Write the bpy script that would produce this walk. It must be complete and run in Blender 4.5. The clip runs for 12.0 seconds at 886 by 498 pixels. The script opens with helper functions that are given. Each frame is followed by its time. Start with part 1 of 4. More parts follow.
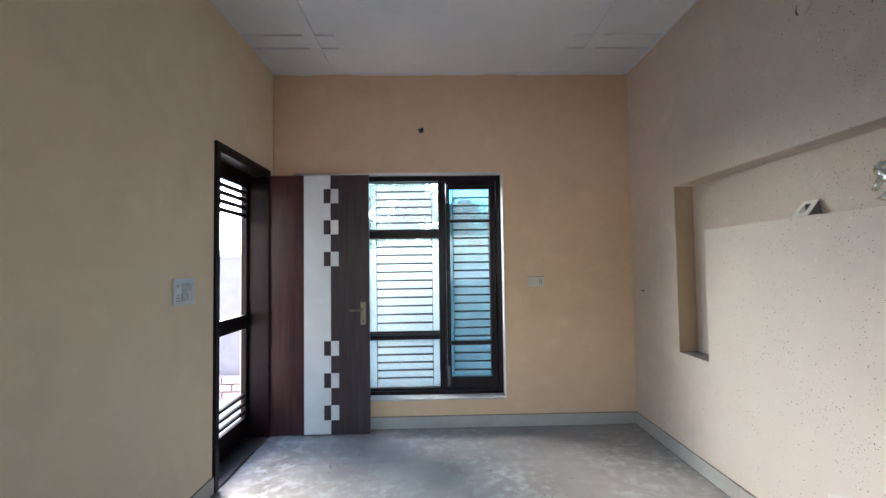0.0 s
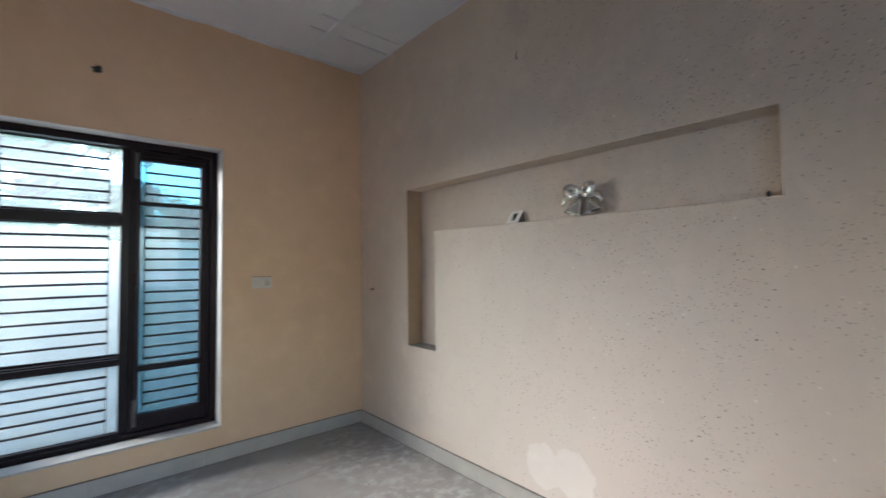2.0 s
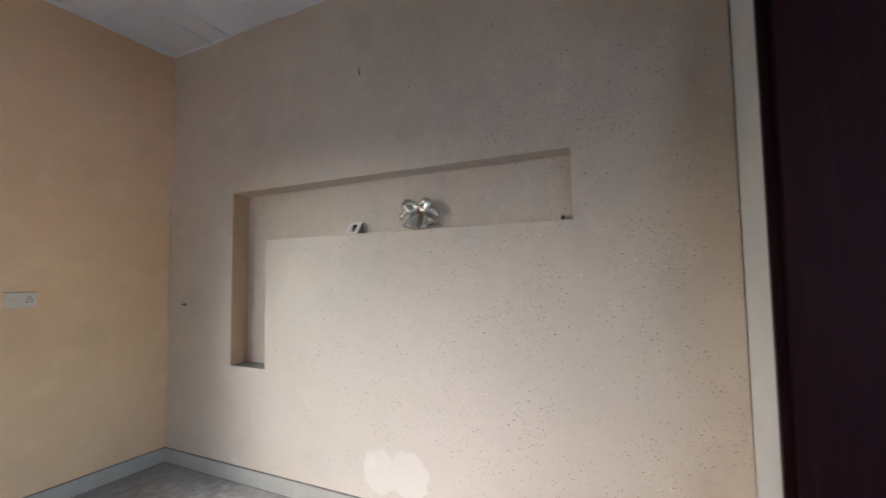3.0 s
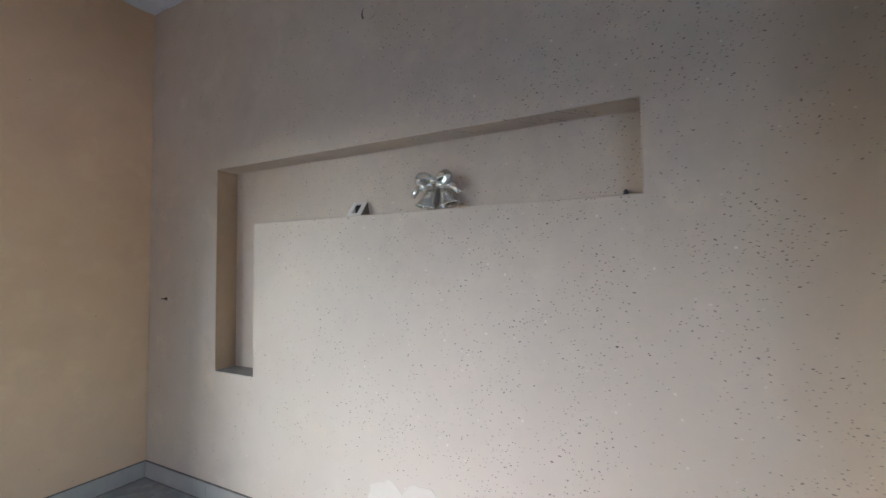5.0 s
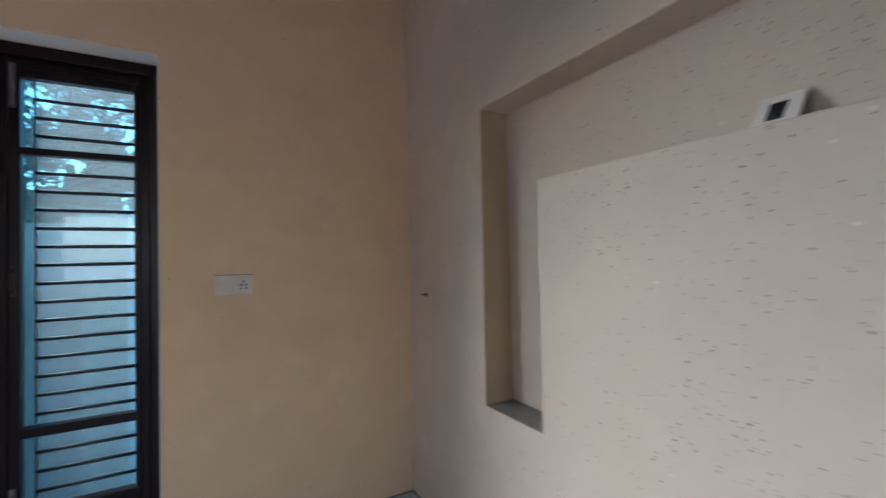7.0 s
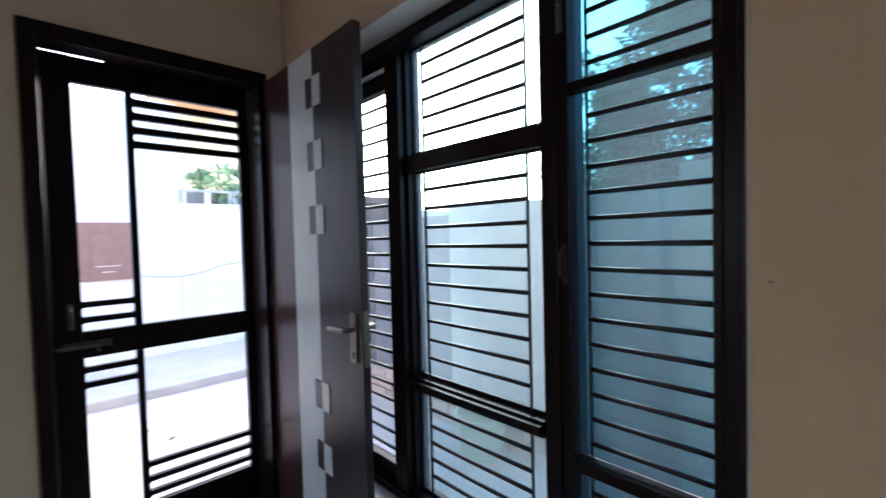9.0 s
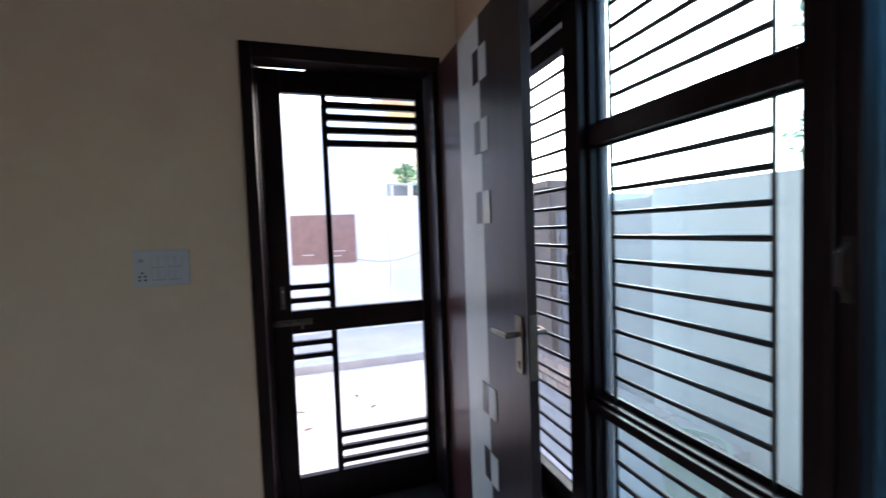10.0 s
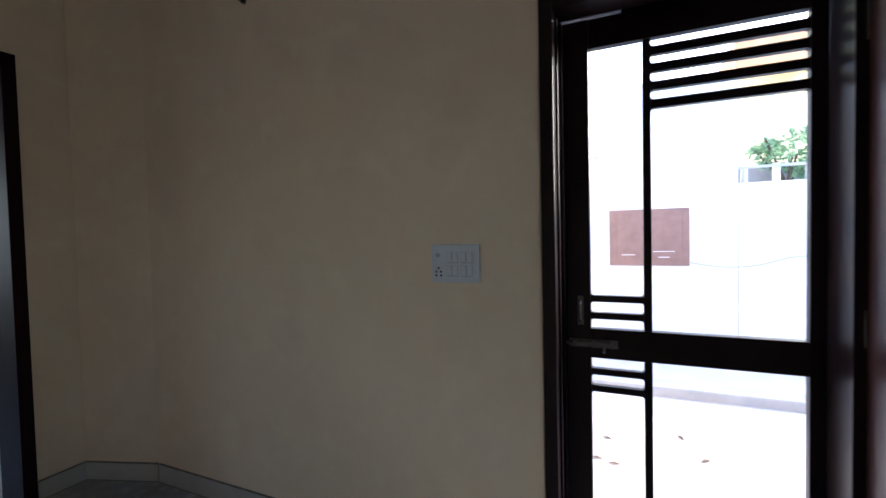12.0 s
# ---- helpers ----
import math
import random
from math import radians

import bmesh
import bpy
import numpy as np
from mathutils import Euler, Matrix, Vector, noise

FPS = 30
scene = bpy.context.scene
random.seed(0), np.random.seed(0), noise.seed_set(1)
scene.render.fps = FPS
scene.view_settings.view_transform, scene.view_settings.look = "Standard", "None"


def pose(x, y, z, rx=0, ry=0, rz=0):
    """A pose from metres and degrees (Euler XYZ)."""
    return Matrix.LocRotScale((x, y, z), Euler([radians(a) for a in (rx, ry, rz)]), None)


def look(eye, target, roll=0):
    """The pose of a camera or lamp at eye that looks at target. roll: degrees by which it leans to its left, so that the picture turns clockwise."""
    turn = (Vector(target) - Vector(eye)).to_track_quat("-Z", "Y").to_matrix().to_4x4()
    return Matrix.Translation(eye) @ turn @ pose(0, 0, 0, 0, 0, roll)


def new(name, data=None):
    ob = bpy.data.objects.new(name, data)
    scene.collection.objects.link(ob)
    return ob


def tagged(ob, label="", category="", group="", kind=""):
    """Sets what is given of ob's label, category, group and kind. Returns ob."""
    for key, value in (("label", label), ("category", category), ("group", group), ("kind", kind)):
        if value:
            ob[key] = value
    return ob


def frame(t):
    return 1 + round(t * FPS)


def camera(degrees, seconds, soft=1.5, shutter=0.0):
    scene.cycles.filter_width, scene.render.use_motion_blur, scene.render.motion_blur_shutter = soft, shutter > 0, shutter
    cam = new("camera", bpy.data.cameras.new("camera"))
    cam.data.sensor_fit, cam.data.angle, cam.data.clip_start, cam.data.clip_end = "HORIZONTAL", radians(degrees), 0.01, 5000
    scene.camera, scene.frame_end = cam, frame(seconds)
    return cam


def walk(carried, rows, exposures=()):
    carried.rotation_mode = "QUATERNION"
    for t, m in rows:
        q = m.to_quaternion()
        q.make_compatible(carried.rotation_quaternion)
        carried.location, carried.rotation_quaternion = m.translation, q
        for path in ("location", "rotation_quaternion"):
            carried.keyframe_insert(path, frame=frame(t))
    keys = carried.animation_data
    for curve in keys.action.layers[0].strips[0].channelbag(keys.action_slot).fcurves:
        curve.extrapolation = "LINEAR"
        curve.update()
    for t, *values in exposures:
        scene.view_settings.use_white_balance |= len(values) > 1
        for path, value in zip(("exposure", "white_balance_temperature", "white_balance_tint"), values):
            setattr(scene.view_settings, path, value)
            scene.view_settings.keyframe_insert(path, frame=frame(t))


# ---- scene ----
cam = camera(92.0, 12.0, shutter=0.35)
PATH = [
    (0, (-0.168, -0.075, 1.334), (-0.125, 1.923, 1.412), -0.8),
    (0.5, (-0.223, -0.049, 1.333), (-0.117, 1.948, 1.336), -1.2),
    (1, (-0.265, 0.05, 1.319), (0.15, 2.006, 1.363), -1.5),
    (1.5, (-0.294, 0.199, 1.327), (0.571, 2.002, 1.365), -1.2),
    (2, (-0.368, 0.3, 1.305), (0.947, 1.805, 1.379), -0.6),
    (2.5, (-0.453, 0.349, 1.308), (1.173, 1.51, 1.405), -1.0),
    (3, (-0.453, 0.338, 1.292), (1.346, 1.203, 1.416), -0.8),
    (3.2, (-0.46, 0.341, 1.302), (1.374, 1.129, 1.422), -0.9),
    (4.8, (-0.094, 0.501, 1.309), (1.669, 1.44, 1.408), -0.2),
    (5, (-0.055, 0.573, 1.299), (1.717, 1.498, 1.379), -0.5),
    (5.5, (0.118, 0.759, 1.338), (1.857, 1.745, 1.402), -0.6),
    (6, (0.315, 0.978, 1.283), (1.849, 2.257, 1.387), -0.2),
    (6.5, (0.511, 1.191, 1.285), (1.769, 2.742, 1.372), 0.0),
    (7, (0.559, 1.486, 1.293), (1.546, 3.225, 1.329), -1.1),
    (7.5, (0.595, 1.771, 1.269), (0.95, 3.74, 1.272), -2.3),
    (7.7, (0.609, 1.899, 1.3), (0.691, 3.897, 1.288), -2.3),
    (9.3, (0.593, 2.654, 1.322), (-1.063, 3.774, 1.247), -1.8),
    (9.5, (0.573, 2.69, 1.316), (-1.18, 3.651, 1.234), -2.1),
    (10, (0.442, 2.774, 1.328), (-1.462, 3.377, 1.234), -2.1),
    (10.5, (0.334, 2.828, 1.336), (-1.665, 2.844, 1.274), -2.3),
    (11, (0.267, 2.89, 1.345), (-1.686, 2.461, 1.291), -1.0),
    (11.5, (0.157, 2.89, 1.329), (-1.719, 2.2, 1.272), -1.5),
    (12, (-0.02, 2.83, 1.321), (-1.848, 2.019, 1.258), -1.3),
]

EXPOSURES = [(0.0, 4.17, 6050, 13), (2.0, 3.87, 6100, 14), (2.5, 3.88, 6120, 14), (3.0, 4.14, 6150, 15), (4.8, 4.05, 5750, 13), (6.0, 3.95, 5750, 13), (6.5, 3.90, 5800, 14), (7.0, 3.70, 5900, 15), (7.5, 3.24, 5850, 16), (9.5, 3.10, 5900, 14), (10.0, 3.05, 5900, 15), (10.5, 2.50, 5900, 14), (11.0, 2.99, 5900, 14), (11.5, 3.22, 5950, 14), (12.0, 3.26, 5950, 14)]
walk(cam, [(t, look(eye, target, roll)) for t, eye, target, roll in PATH], EXPOSURES)

# ---- light: bright hazy sky, soft sun behind the house ----
world = bpy.data.worlds.new("sky")
scene.world = world
world.use_nodes = True
wn = world.node_tree.nodes
sky = wn.new("ShaderNodeTexSky")
sky.sky_type = "NISHITA"
sky.sun_disc = False
sky.sun_elevation = radians(30)
sky.sun_rotation = radians(-46.6)
sky.dust_density = 2.0
bg = wn["Background"]
bg.inputs["Strength"].default_value = 0.15
world.node_tree.links.new(sky.outputs["Color"], bg.inputs["Color"])
sun_data = bpy.data.lights.new("sun", "SUN")
sun_data.energy = 0.85
sun_data.angle = radians(44)
sun_data.color = (1.0, 0.97, 0.93)
sun = new("sun", sun_data)
sun.matrix_world = look((-7.4, 7.0, 3.6), (0, 0, 0))


# ---- materials ----
def material(name, rough=0.6, metal=0.0):
    m = bpy.data.materials.new(name)
    m.use_nodes = True
    p = m.node_tree.nodes["Principled BSDF"]
    p.inputs["Roughness"].default_value = rough
    p.inputs["Metallic"].default_value = metal
    return m, m.node_tree.nodes, m.node_tree.links, p


def coords(n, l, scale=(1, 1, 1), rot=(0, 0, 0)):
    tc = n.new("ShaderNodeTexCoord")
    mp = n.new("ShaderNodeMapping")
    mp.inputs["Scale"].default_value = scale
    mp.inputs["Rotation"].default_value = rot
    l.new(tc.outputs["Object"], mp.inputs["Vector"])
    return mp.outputs["Vector"]


def noise_tex(n, l, vec, scale, detail=4.0, rough=0.55):
    t = n.new("ShaderNodeTexNoise")
    t.inputs["Scale"].default_value = scale
    t.inputs["Detail"].default_value = detail
    t.inputs["Roughness"].default_value = rough
    l.new(vec, t.inputs["Vector"])
    return t.outputs["Fac"]


def ramp(n, l, fac, stops):
    r = n.new("ShaderNodeValToRGB")
    e = r.color_ramp.elements
    while len(e) < len(stops):
        e.new(0.5)
    for i, (pos, c) in enumerate(stops):
        e[i].position = pos
        e[i].color = (*c, 1)
    l.new(fac, r.inputs["Fac"])
    return r.outputs["Color"]


def blend(n, l, fac, a, b, mode="MIX"):
    x = n.new("ShaderNodeMix")
    x.data_type, x.blend_type = "RGBA", mode
    for sock, v in ((x.inputs["Factor"], fac), (x.inputs["A"], a), (x.inputs["B"], b)):
        if isinstance(v, (int, float)):
            sock.default_value = v
        elif isinstance(v, tuple):
            sock.default_value = (*v, 1)
        else:
            l.new(v, sock)
    return x.outputs["Result"]


def calc(n, l, op, a, b=0.0):
    x = n.new("ShaderNodeMath")
    x.operation = op
    for i, v in enumerate((a, b)):
        if isinstance(v, (int, float)):
            x.inputs[i].default_value = v
        else:
            l.new(v, x.inputs[i])
    return x.outputs[0]


def bump(n, l, p, height, strength=0.2, dist=0.01):
    b = n.new("ShaderNodeBump")
    b.inputs["Strength"].default_value = strength
    b.inputs["Distance"].default_value = dist
    l.new(height, b.inputs["Height"])
    l.new(b.outputs["Normal"], p.inputs["Normal"])


def grained(name, dark, light, scale=6.0, rough=0.6, stretch=(1, 1, 1), strength=0.15, fine=90.0, metal=0.0, stain=None):
    """Two-scale mottling and fine relief."""
    m, n, l, p = material(name, rough, metal)
    v = coords(n, l, stretch)
    big, small = noise_tex(n, l, v, scale, 5.0), noise_tex(n, l, v, fine, 3.0)
    c = ramp(n, l, big, [(0.3, dark), (0.7, light)])
    c = blend(n, l, 0.18, c, ramp(n, l, small, [(0.3, dark), (0.7, light)]), "MIX")
    if stain:
        c = blend(n, l, calc(n, l, "MULTIPLY", ramp(n, l, noise_tex(n, l, v, scale * 0.45, 6.0), [(0.55, (0, 0, 0)), (0.75, (1, 1, 1))]), 0.55), c, stain)
    l.new(c, p.inputs["Base Color"])
    l.new(calc(n, l, "ADD", calc(n, l, "MULTIPLY", small, 0.15), rough - 0.07), p.inputs["Roughness"])
    bump(n, l, p, small, strength, 0.004)
    return m


def plaster(name, dark, light, specks=0.0, stain=(0.6, 0.5, 0.4), worn=None, grime=None):
    """Old distemper on plaster: cloudy stains, trowel relief and dark flecks."""
    m, n, l, p = material(name, 0.82)
    v = coords(n, l)
    big, mid, small = noise_tex(n, l, v, 1.3, 5.0), noise_tex(n, l, v, 9.0, 5.0), noise_tex(n, l, v, 110.0, 3.0)
    c = ramp(n, l, big, [(0.32, dark), (0.68, light)])
    c = blend(n, l, 0.22, c, ramp(n, l, mid, [(0.35, dark), (0.65, light)]))
    c = blend(n, l, calc(n, l, "MULTIPLY", ramp(n, l, noise_tex(n, l, v, 2.6, 6.0), [(0.53, (0, 0, 0)), (0.74, (1, 1, 1))]), 0.5), c, stain)
    c = blend(n, l, calc(n, l, "MULTIPLY", ramp(n, l, noise_tex(n, l, v, 6.5, 3.0), [(0.55, (0, 0, 0)), (0.70, (1, 1, 1))]), 0.22), c, tuple(min(0.85, x * 1.22) for x in light))
    if worn:
        # chalky area rubbed bare of its wash, with a cloudy outline
        off = n.new("ShaderNodeVectorMath")
        off.operation = "DISTANCE"
        l.new(v, off.inputs[0])
        off.inputs[1].default_value = worn[1]
        reach = calc(n, l, "ADD", off.outputs["Value"], calc(n, l, "MULTIPLY", noise_tex(n, l, v, 1.7, 5.0), 1.1))
        c = blend(n, l, ramp(n, l, calc(n, l, "MULTIPLY", reach, 0.4), [(0.45, (1, 1, 1)), (0.84, (0, 0, 0))]), c, blend(n, l, 0.75, c, worn[0]))
    if grime:
        # grime plus the niche's own shade, put into the colour, ragged cloudy outline
        off = n.new("ShaderNodeVectorMath")
        off.operation = "DISTANCE"
        l.new(v, off.inputs[0])
        off.inputs[1].default_value = grime[1]
        edge = calc(n, l, "ADD", off.outputs["Value"], calc(n, l, "MULTIPLY", noise_tex(n, l, v, 3.4, 6.0, 0.65), 1.3))
        grime_shade = ramp(n, l, calc(n, l, "MULTIPLY", edge, 0.4), [(0.34, (1, 1, 1)), (0.80, (0, 0, 0))])
        blot = ramp(n, l, noise_tex(n, l, v, 14.0, 6.0, 0.7), [(0.38, (0.45, 0.45, 0.45)), (0.62, (1, 1, 1))])
        c = blend(n, l, calc(n, l, "MULTIPLY", calc(n, l, "MULTIPLY", grime_shade, blot), 0.30), c, grime[0])
    if specks > 0:
        sp = n.new("ShaderNodeSeparateXYZ")
        l.new(v, sp.inputs[0])
        flat = n.new("ShaderNodeCombineXYZ")
        l.new(calc(n, l, "ADD", sp.outputs["X"], sp.outputs["Y"]), flat.inputs["X"])
        l.new(sp.outputs["Z"], flat.inputs["Y"])
        far = n.new("ShaderNodeVectorMath")
        far.operation = "DISTANCE"
        l.new(v, far.inputs[0])
        far.inputs[1].default_value = (1.5, 0.8, 1.4)
        thin = ramp(n, l, calc(n, l, "MULTIPLY", far.outputs["Value"], 0.4), [(0.32, (1, 1, 1)), (0.85, (0.12, 0.12, 0.12))])
        tints = ((0.075, 0.055, 0.045), (0.10, 0.07, 0.055), (0.06, 0.045, 0.04), (0.78, 0.72, 0.64))
        for k, (sc, thr, tilt, wide) in enumerate(((29.0, 0.085, 0.45, 1.7), (41.0, 0.10, 0.75, 1.5), (55.0, 0.12, -0.3, 1.4), (15.0, 0.06, 0.9, 1.2))):
            mp = n.new("ShaderNodeMapping")
            mp.inputs["Rotation"].default_value = (0, 0, tilt)
            mp.inputs["Scale"].default_value = (1.0, wide, 1.0)
            mp.inputs["Location"].default_value = (k * 3.7, k * 1.3, 0)
            warp = n.new("ShaderNodeVectorMath")
            warp.operation = "ADD"
            wob = n.new("ShaderNodeTexNoise")
            wob.inputs["Scale"].default_value = 55.0
            l.new(v, wob.inputs["Vector"])
            small_wob = n.new("ShaderNodeVectorMath")
            small_wob.operation = "SCALE"
            small_wob.inputs["Scale"].default_value = 0.016
            l.new(wob.outputs["Color"], small_wob.inputs[0])
            l.new(flat.outputs[0], warp.inputs[0])
            l.new(small_wob.outputs[0], warp.inputs[1])
            l.new(warp.outputs[0], mp.inputs["Vector"])
            vor = n.new("ShaderNodeTexVoronoi")
            vor.voronoi_dimensions = "2D"
            vor.inputs["Scale"].default_value = sc
            l.new(mp.outputs["Vector"], vor.inputs["Vector"])
            sep = n.new("ShaderNodeSeparateColor")
            l.new(vor.outputs["Color"], sep.inputs["Color"])
            size = calc(n, l, "MULTIPLY", calc(n, l, "ADD", calc(n, l, "MULTIPLY", sep.outputs["Green"], 0.8), 0.45), thr)
            near = calc(n, l, "LESS_THAN", vor.outputs["Distance"], size)
            crowd = ramp(n, l, noise_tex(n, l, v, 2.2 + 1.1 * k, 4.0), [(0.45, (0.04, 0.04, 0.04)), (0.64, (1.3, 1.3, 1.3))])
            some = calc(n, l, "LESS_THAN", sep.outputs["Red"], calc(n, l, "MULTIPLY", calc(n, l, "MULTIPLY", crowd, thin), specks * 1.25))
            c = blend(n, l, calc(n, l, "MULTIPLY", calc(n, l, "MULTIPLY", near, some), 0.8), c, tints[k])
    l.new(c, p.inputs["Base Color"])
    h = calc(n, l, "ADD", calc(n, l, "MULTIPLY", mid, 0.7), calc(n, l, "MULTIPLY", small, 0.3))
    bump(n, l, p, h, 0.22, 0.006)
    return m


CREAM = plaster("cream_plaster", (0.675, 0.465, 0.285), (0.755, 0.535, 0.34), 0.02, (0.56, 0.385, 0.245))
RIGHT = plaster("weathered_cream_plaster", (0.58, 0.478, 0.372), (0.675, 0.562, 0.445), 0.24, (0.40, 0.345, 0.28), ((0.64, 0.562, 0.495), (1.5, 1.5, 0.70)), ((0.33, 0.285, 0.26), (1.62, 1.15, 1.85)))
# cream plaster darkened: the niche side's shade put into the colour
JAMB_SHADE = plaster("shaded_jamb_plaster", (0.40, 0.285, 0.18), (0.49, 0.355, 0.23), 0.02, (0.31, 0.22, 0.145))
LEDGE = grained("dark_grey_ledge", (0.17, 0.165, 0.155), (0.26, 0.25, 0.235), 14, 0.9)
LEFT = plaster("pale_cream_plaster", (0.73, 0.595, 0.42), (0.80, 0.665, 0.485), 0.0, (0.64, 0.515, 0.38))
RAW = plaster("white_plaster", (0.72, 0.69, 0.64), (0.80, 0.78, 0.74), 0.0, (0.66, 0.62, 0.56))
FILLER = plaster("pale_filler", (0.66, 0.59, 0.52), (0.74, 0.67, 0.60), 0.0, (0.60, 0.53, 0.46))
CEIL = plaster("ceiling_white", (0.72, 0.73, 0.74), (0.80, 0.81, 0.82), 0.0, (0.68, 0.69, 0.70))
HALL = plaster("hall_paint", (0.66, 0.58, 0.48), (0.72, 0.65, 0.55))
BROWN = grained("dark_brown_enamel", (0.008, 0.0035, 0.0042), (0.016, 0.007, 0.008), 7, 0.33, (5, 5, 0.6), 0.0, 9)
BROWN.node_tree.nodes["Principled BSDF"].inputs["Specular IOR Level"].default_value = 0.15
HALL_WOOD = grained("dark_red_walnut", (0.012, 0.003, 0.005), (0.024, 0.007, 0.009), 5, 0.5, (9, 9, 0.6), 0.0, 60)
HALL_WOOD.node_tree.nodes["Principled BSDF"].inputs["Specular IOR Level"].default_value = 0.08
LAMINATE = grained("walnut_laminate", (0.030, 0.011, 0.011), (0.072, 0.030, 0.027), 5, 0.32, (9, 9, 0.6), 0.06, 60)
LAMINATE_B = grained("grey_walnut_laminate", (0.034, 0.023, 0.024), (0.058, 0.042, 0.042), 5, 0.32, (9, 9, 0.6), 0.06, 60)
for m in (LAMINATE, LAMINATE_B):
    m.node_tree.nodes["Principled BSDF"].inputs["Specular IOR Level"].default_value = 0.28
WHITE_LAM = grained("white_laminate", (0.56, 0.56, 0.54), (0.66, 0.66, 0.63), 5, 0.4, (1, 1, 1), 0.04, 80)
TILE_EDGE = grained("cement_joint", (0.30, 0.30, 0.285), (0.42, 0.42, 0.40), 12, 0.9)
SKIRT = grained("grey_skirting_tile", (0.37, 0.35, 0.31), (0.48, 0.46, 0.41), 5, 0.35, (1, 1, 1), 0.05, 60, 0.0, (0.33, 0.295, 0.25))
DIRT = grained("dirty_grout", (0.10, 0.085, 0.07), (0.22, 0.19, 0.16), 20, 0.9)
DARK_STONE = grained("dark_polished_stone", (0.045, 0.04, 0.038), (0.085, 0.075, 0.07), 9, 0.4)
SILL = grained("cement_sill", (0.42, 0.41, 0.39), (0.55, 0.54, 0.51), 9, 0.8)
DULL = grained("dull_aged_metal", (0.11, 0.10, 0.095), (0.19, 0.175, 0.16), 20, 0.45, (1, 1, 1), 0.05, 80, 0.8)
BRONZE = grained("dark_bronze", (0.030, 0.020, 0.016), (0.060, 0.040, 0.032), 20, 0.5, (1, 1, 1), 0.05, 80, 0.6)
STEEL = grained("brushed_steel", (0.17, 0.14, 0.105), (0.26, 0.22, 0.17), 20, 0.38, (1, 1, 1), 0.03, 80, 1.0)
CHROME = grained("silver_foil_plastic", (0.62, 0.62, 0.59), (0.95, 0.94, 0.90), 32, 0.2, (1, 1, 1), 0.3, 120, 1.0)
IRON = grained("black_iron_paint", (0.010, 0.010, 0.012), (0.022, 0.021, 0.022), 20, 0.42, (1, 1, 1), 0.1)
SWITCH = grained("switch_plastic", (0.56, 0.60, 0.63), (0.64, 0.68, 0.70), 10, 0.35, (1, 1, 1), 0.02)
GRUBBY = grained("grubby_socket_plastic", (0.58, 0.52, 0.45), (0.68, 0.62, 0.55), 20, 0.45, (1, 1, 1), 0.02)
SWITCH_GREY = grained("switch_shadow_plastic", (0.34, 0.36, 0.38), (0.42, 0.44, 0.46), 10, 0.4, (1, 1, 1), 0.02)
PIN = grained("dark_socket_hole", (0.015, 0.015, 0.015), (0.03, 0.03, 0.03), 20, 0.7)
OUT_WHITE = grained("white_outdoor_paint", (0.72, 0.71, 0.69), (0.82, 0.81, 0.79), 2, 0.85, (1, 1, 1), 0.2, 40, 0.0, (0.62, 0.61, 0.60))
OUT_GREY = grained("pale_grey_outdoor_plaster", (0.55, 0.54, 0.53), (0.65, 0.64, 0.63), 1.5, 0.85, (1, 1, 1), 0.2, 40, 0.0, (0.58, 0.58, 0.58))
OUT_YELLOW = grained("yellow_outdoor_paint", (0.72, 0.60, 0.34), (0.80, 0.68, 0.42), 2, 0.85)
OUT_BROWN = grained("brown_shutter_paint", (0.22, 0.125, 0.105), (0.30, 0.175, 0.145), 8, 0.5)
OUT_ORANGE = grained("terracotta_paint", (0.50, 0.27, 0.15), (0.60, 0.35, 0.20), 4, 0.8)
GATE = grained("blue_grey_gate_paint", (0.22, 0.22, 0.25), (0.30, 0.30, 0.33), 6, 0.5)
PILLAR = grained("grey_brown_plaster", (0.17, 0.14, 0.13), (0.24, 0.20, 0.185), 5, 0.9)
GROUND = grained("pale_concrete_ground", (0.50, 0.45, 0.41), (0.64, 0.59, 0.55), 1.2, 0.9, (1, 1, 1), 0.3, 30, 0.0, (0.42, 0.38, 0.35))
KERB = grained("grey_kerb_concrete", (0.38, 0.38, 0.385), (0.48, 0.48, 0.48), 5, 0.9)
BRICK = grained("faded_pink_brick", (0.50, 0.37, 0.33), (0.62, 0.50, 0.45), 8, 0.9)
BARK = grained("bark", (0.07, 0.05, 0.035), (0.14, 0.10, 0.07), 10, 0.9, (2, 2, 0.5), 0.5, 30)
POT = grained("green_plastic_pot", (0.42, 0.52, 0.38), (0.50, 0.60, 0.46), 5, 0.5)
DRY_LEAF = grained("dry_leaf", (0.10, 0.06, 0.035), (0.20, 0.12, 0.07), 20, 0.8)


def leaf_material(name, a, b):
    """Leaves that let the sky's light through."""
    m, n, l, p = material(name, 0.5)
    g = n.new("ShaderNodeNewGeometry")
    c = ramp(n, l, g.outputs["Random Per Island"], [(0.0, a), (1.0, b)])
    l.new(c, p.inputs["Base Color"])
    t, x = n.new("ShaderNodeBsdfTranslucent"), n.new("ShaderNodeMixShader")
    l.new(blend(n, l, 0.5, c, (0.32, 0.50, 0.30)), t.inputs["Color"])
    x.inputs[0].default_value = 0.5
    l.new(p.outputs[0], x.inputs[1])
    l.new(t.outputs[0], x.inputs[2])
    l.new(x.outputs[0], n["Material Output"].inputs["Surface"])
    return m


LEAVES = leaf_material("green_leaves", (0.05, 0.11, 0.065), (0.14, 0.25, 0.15))


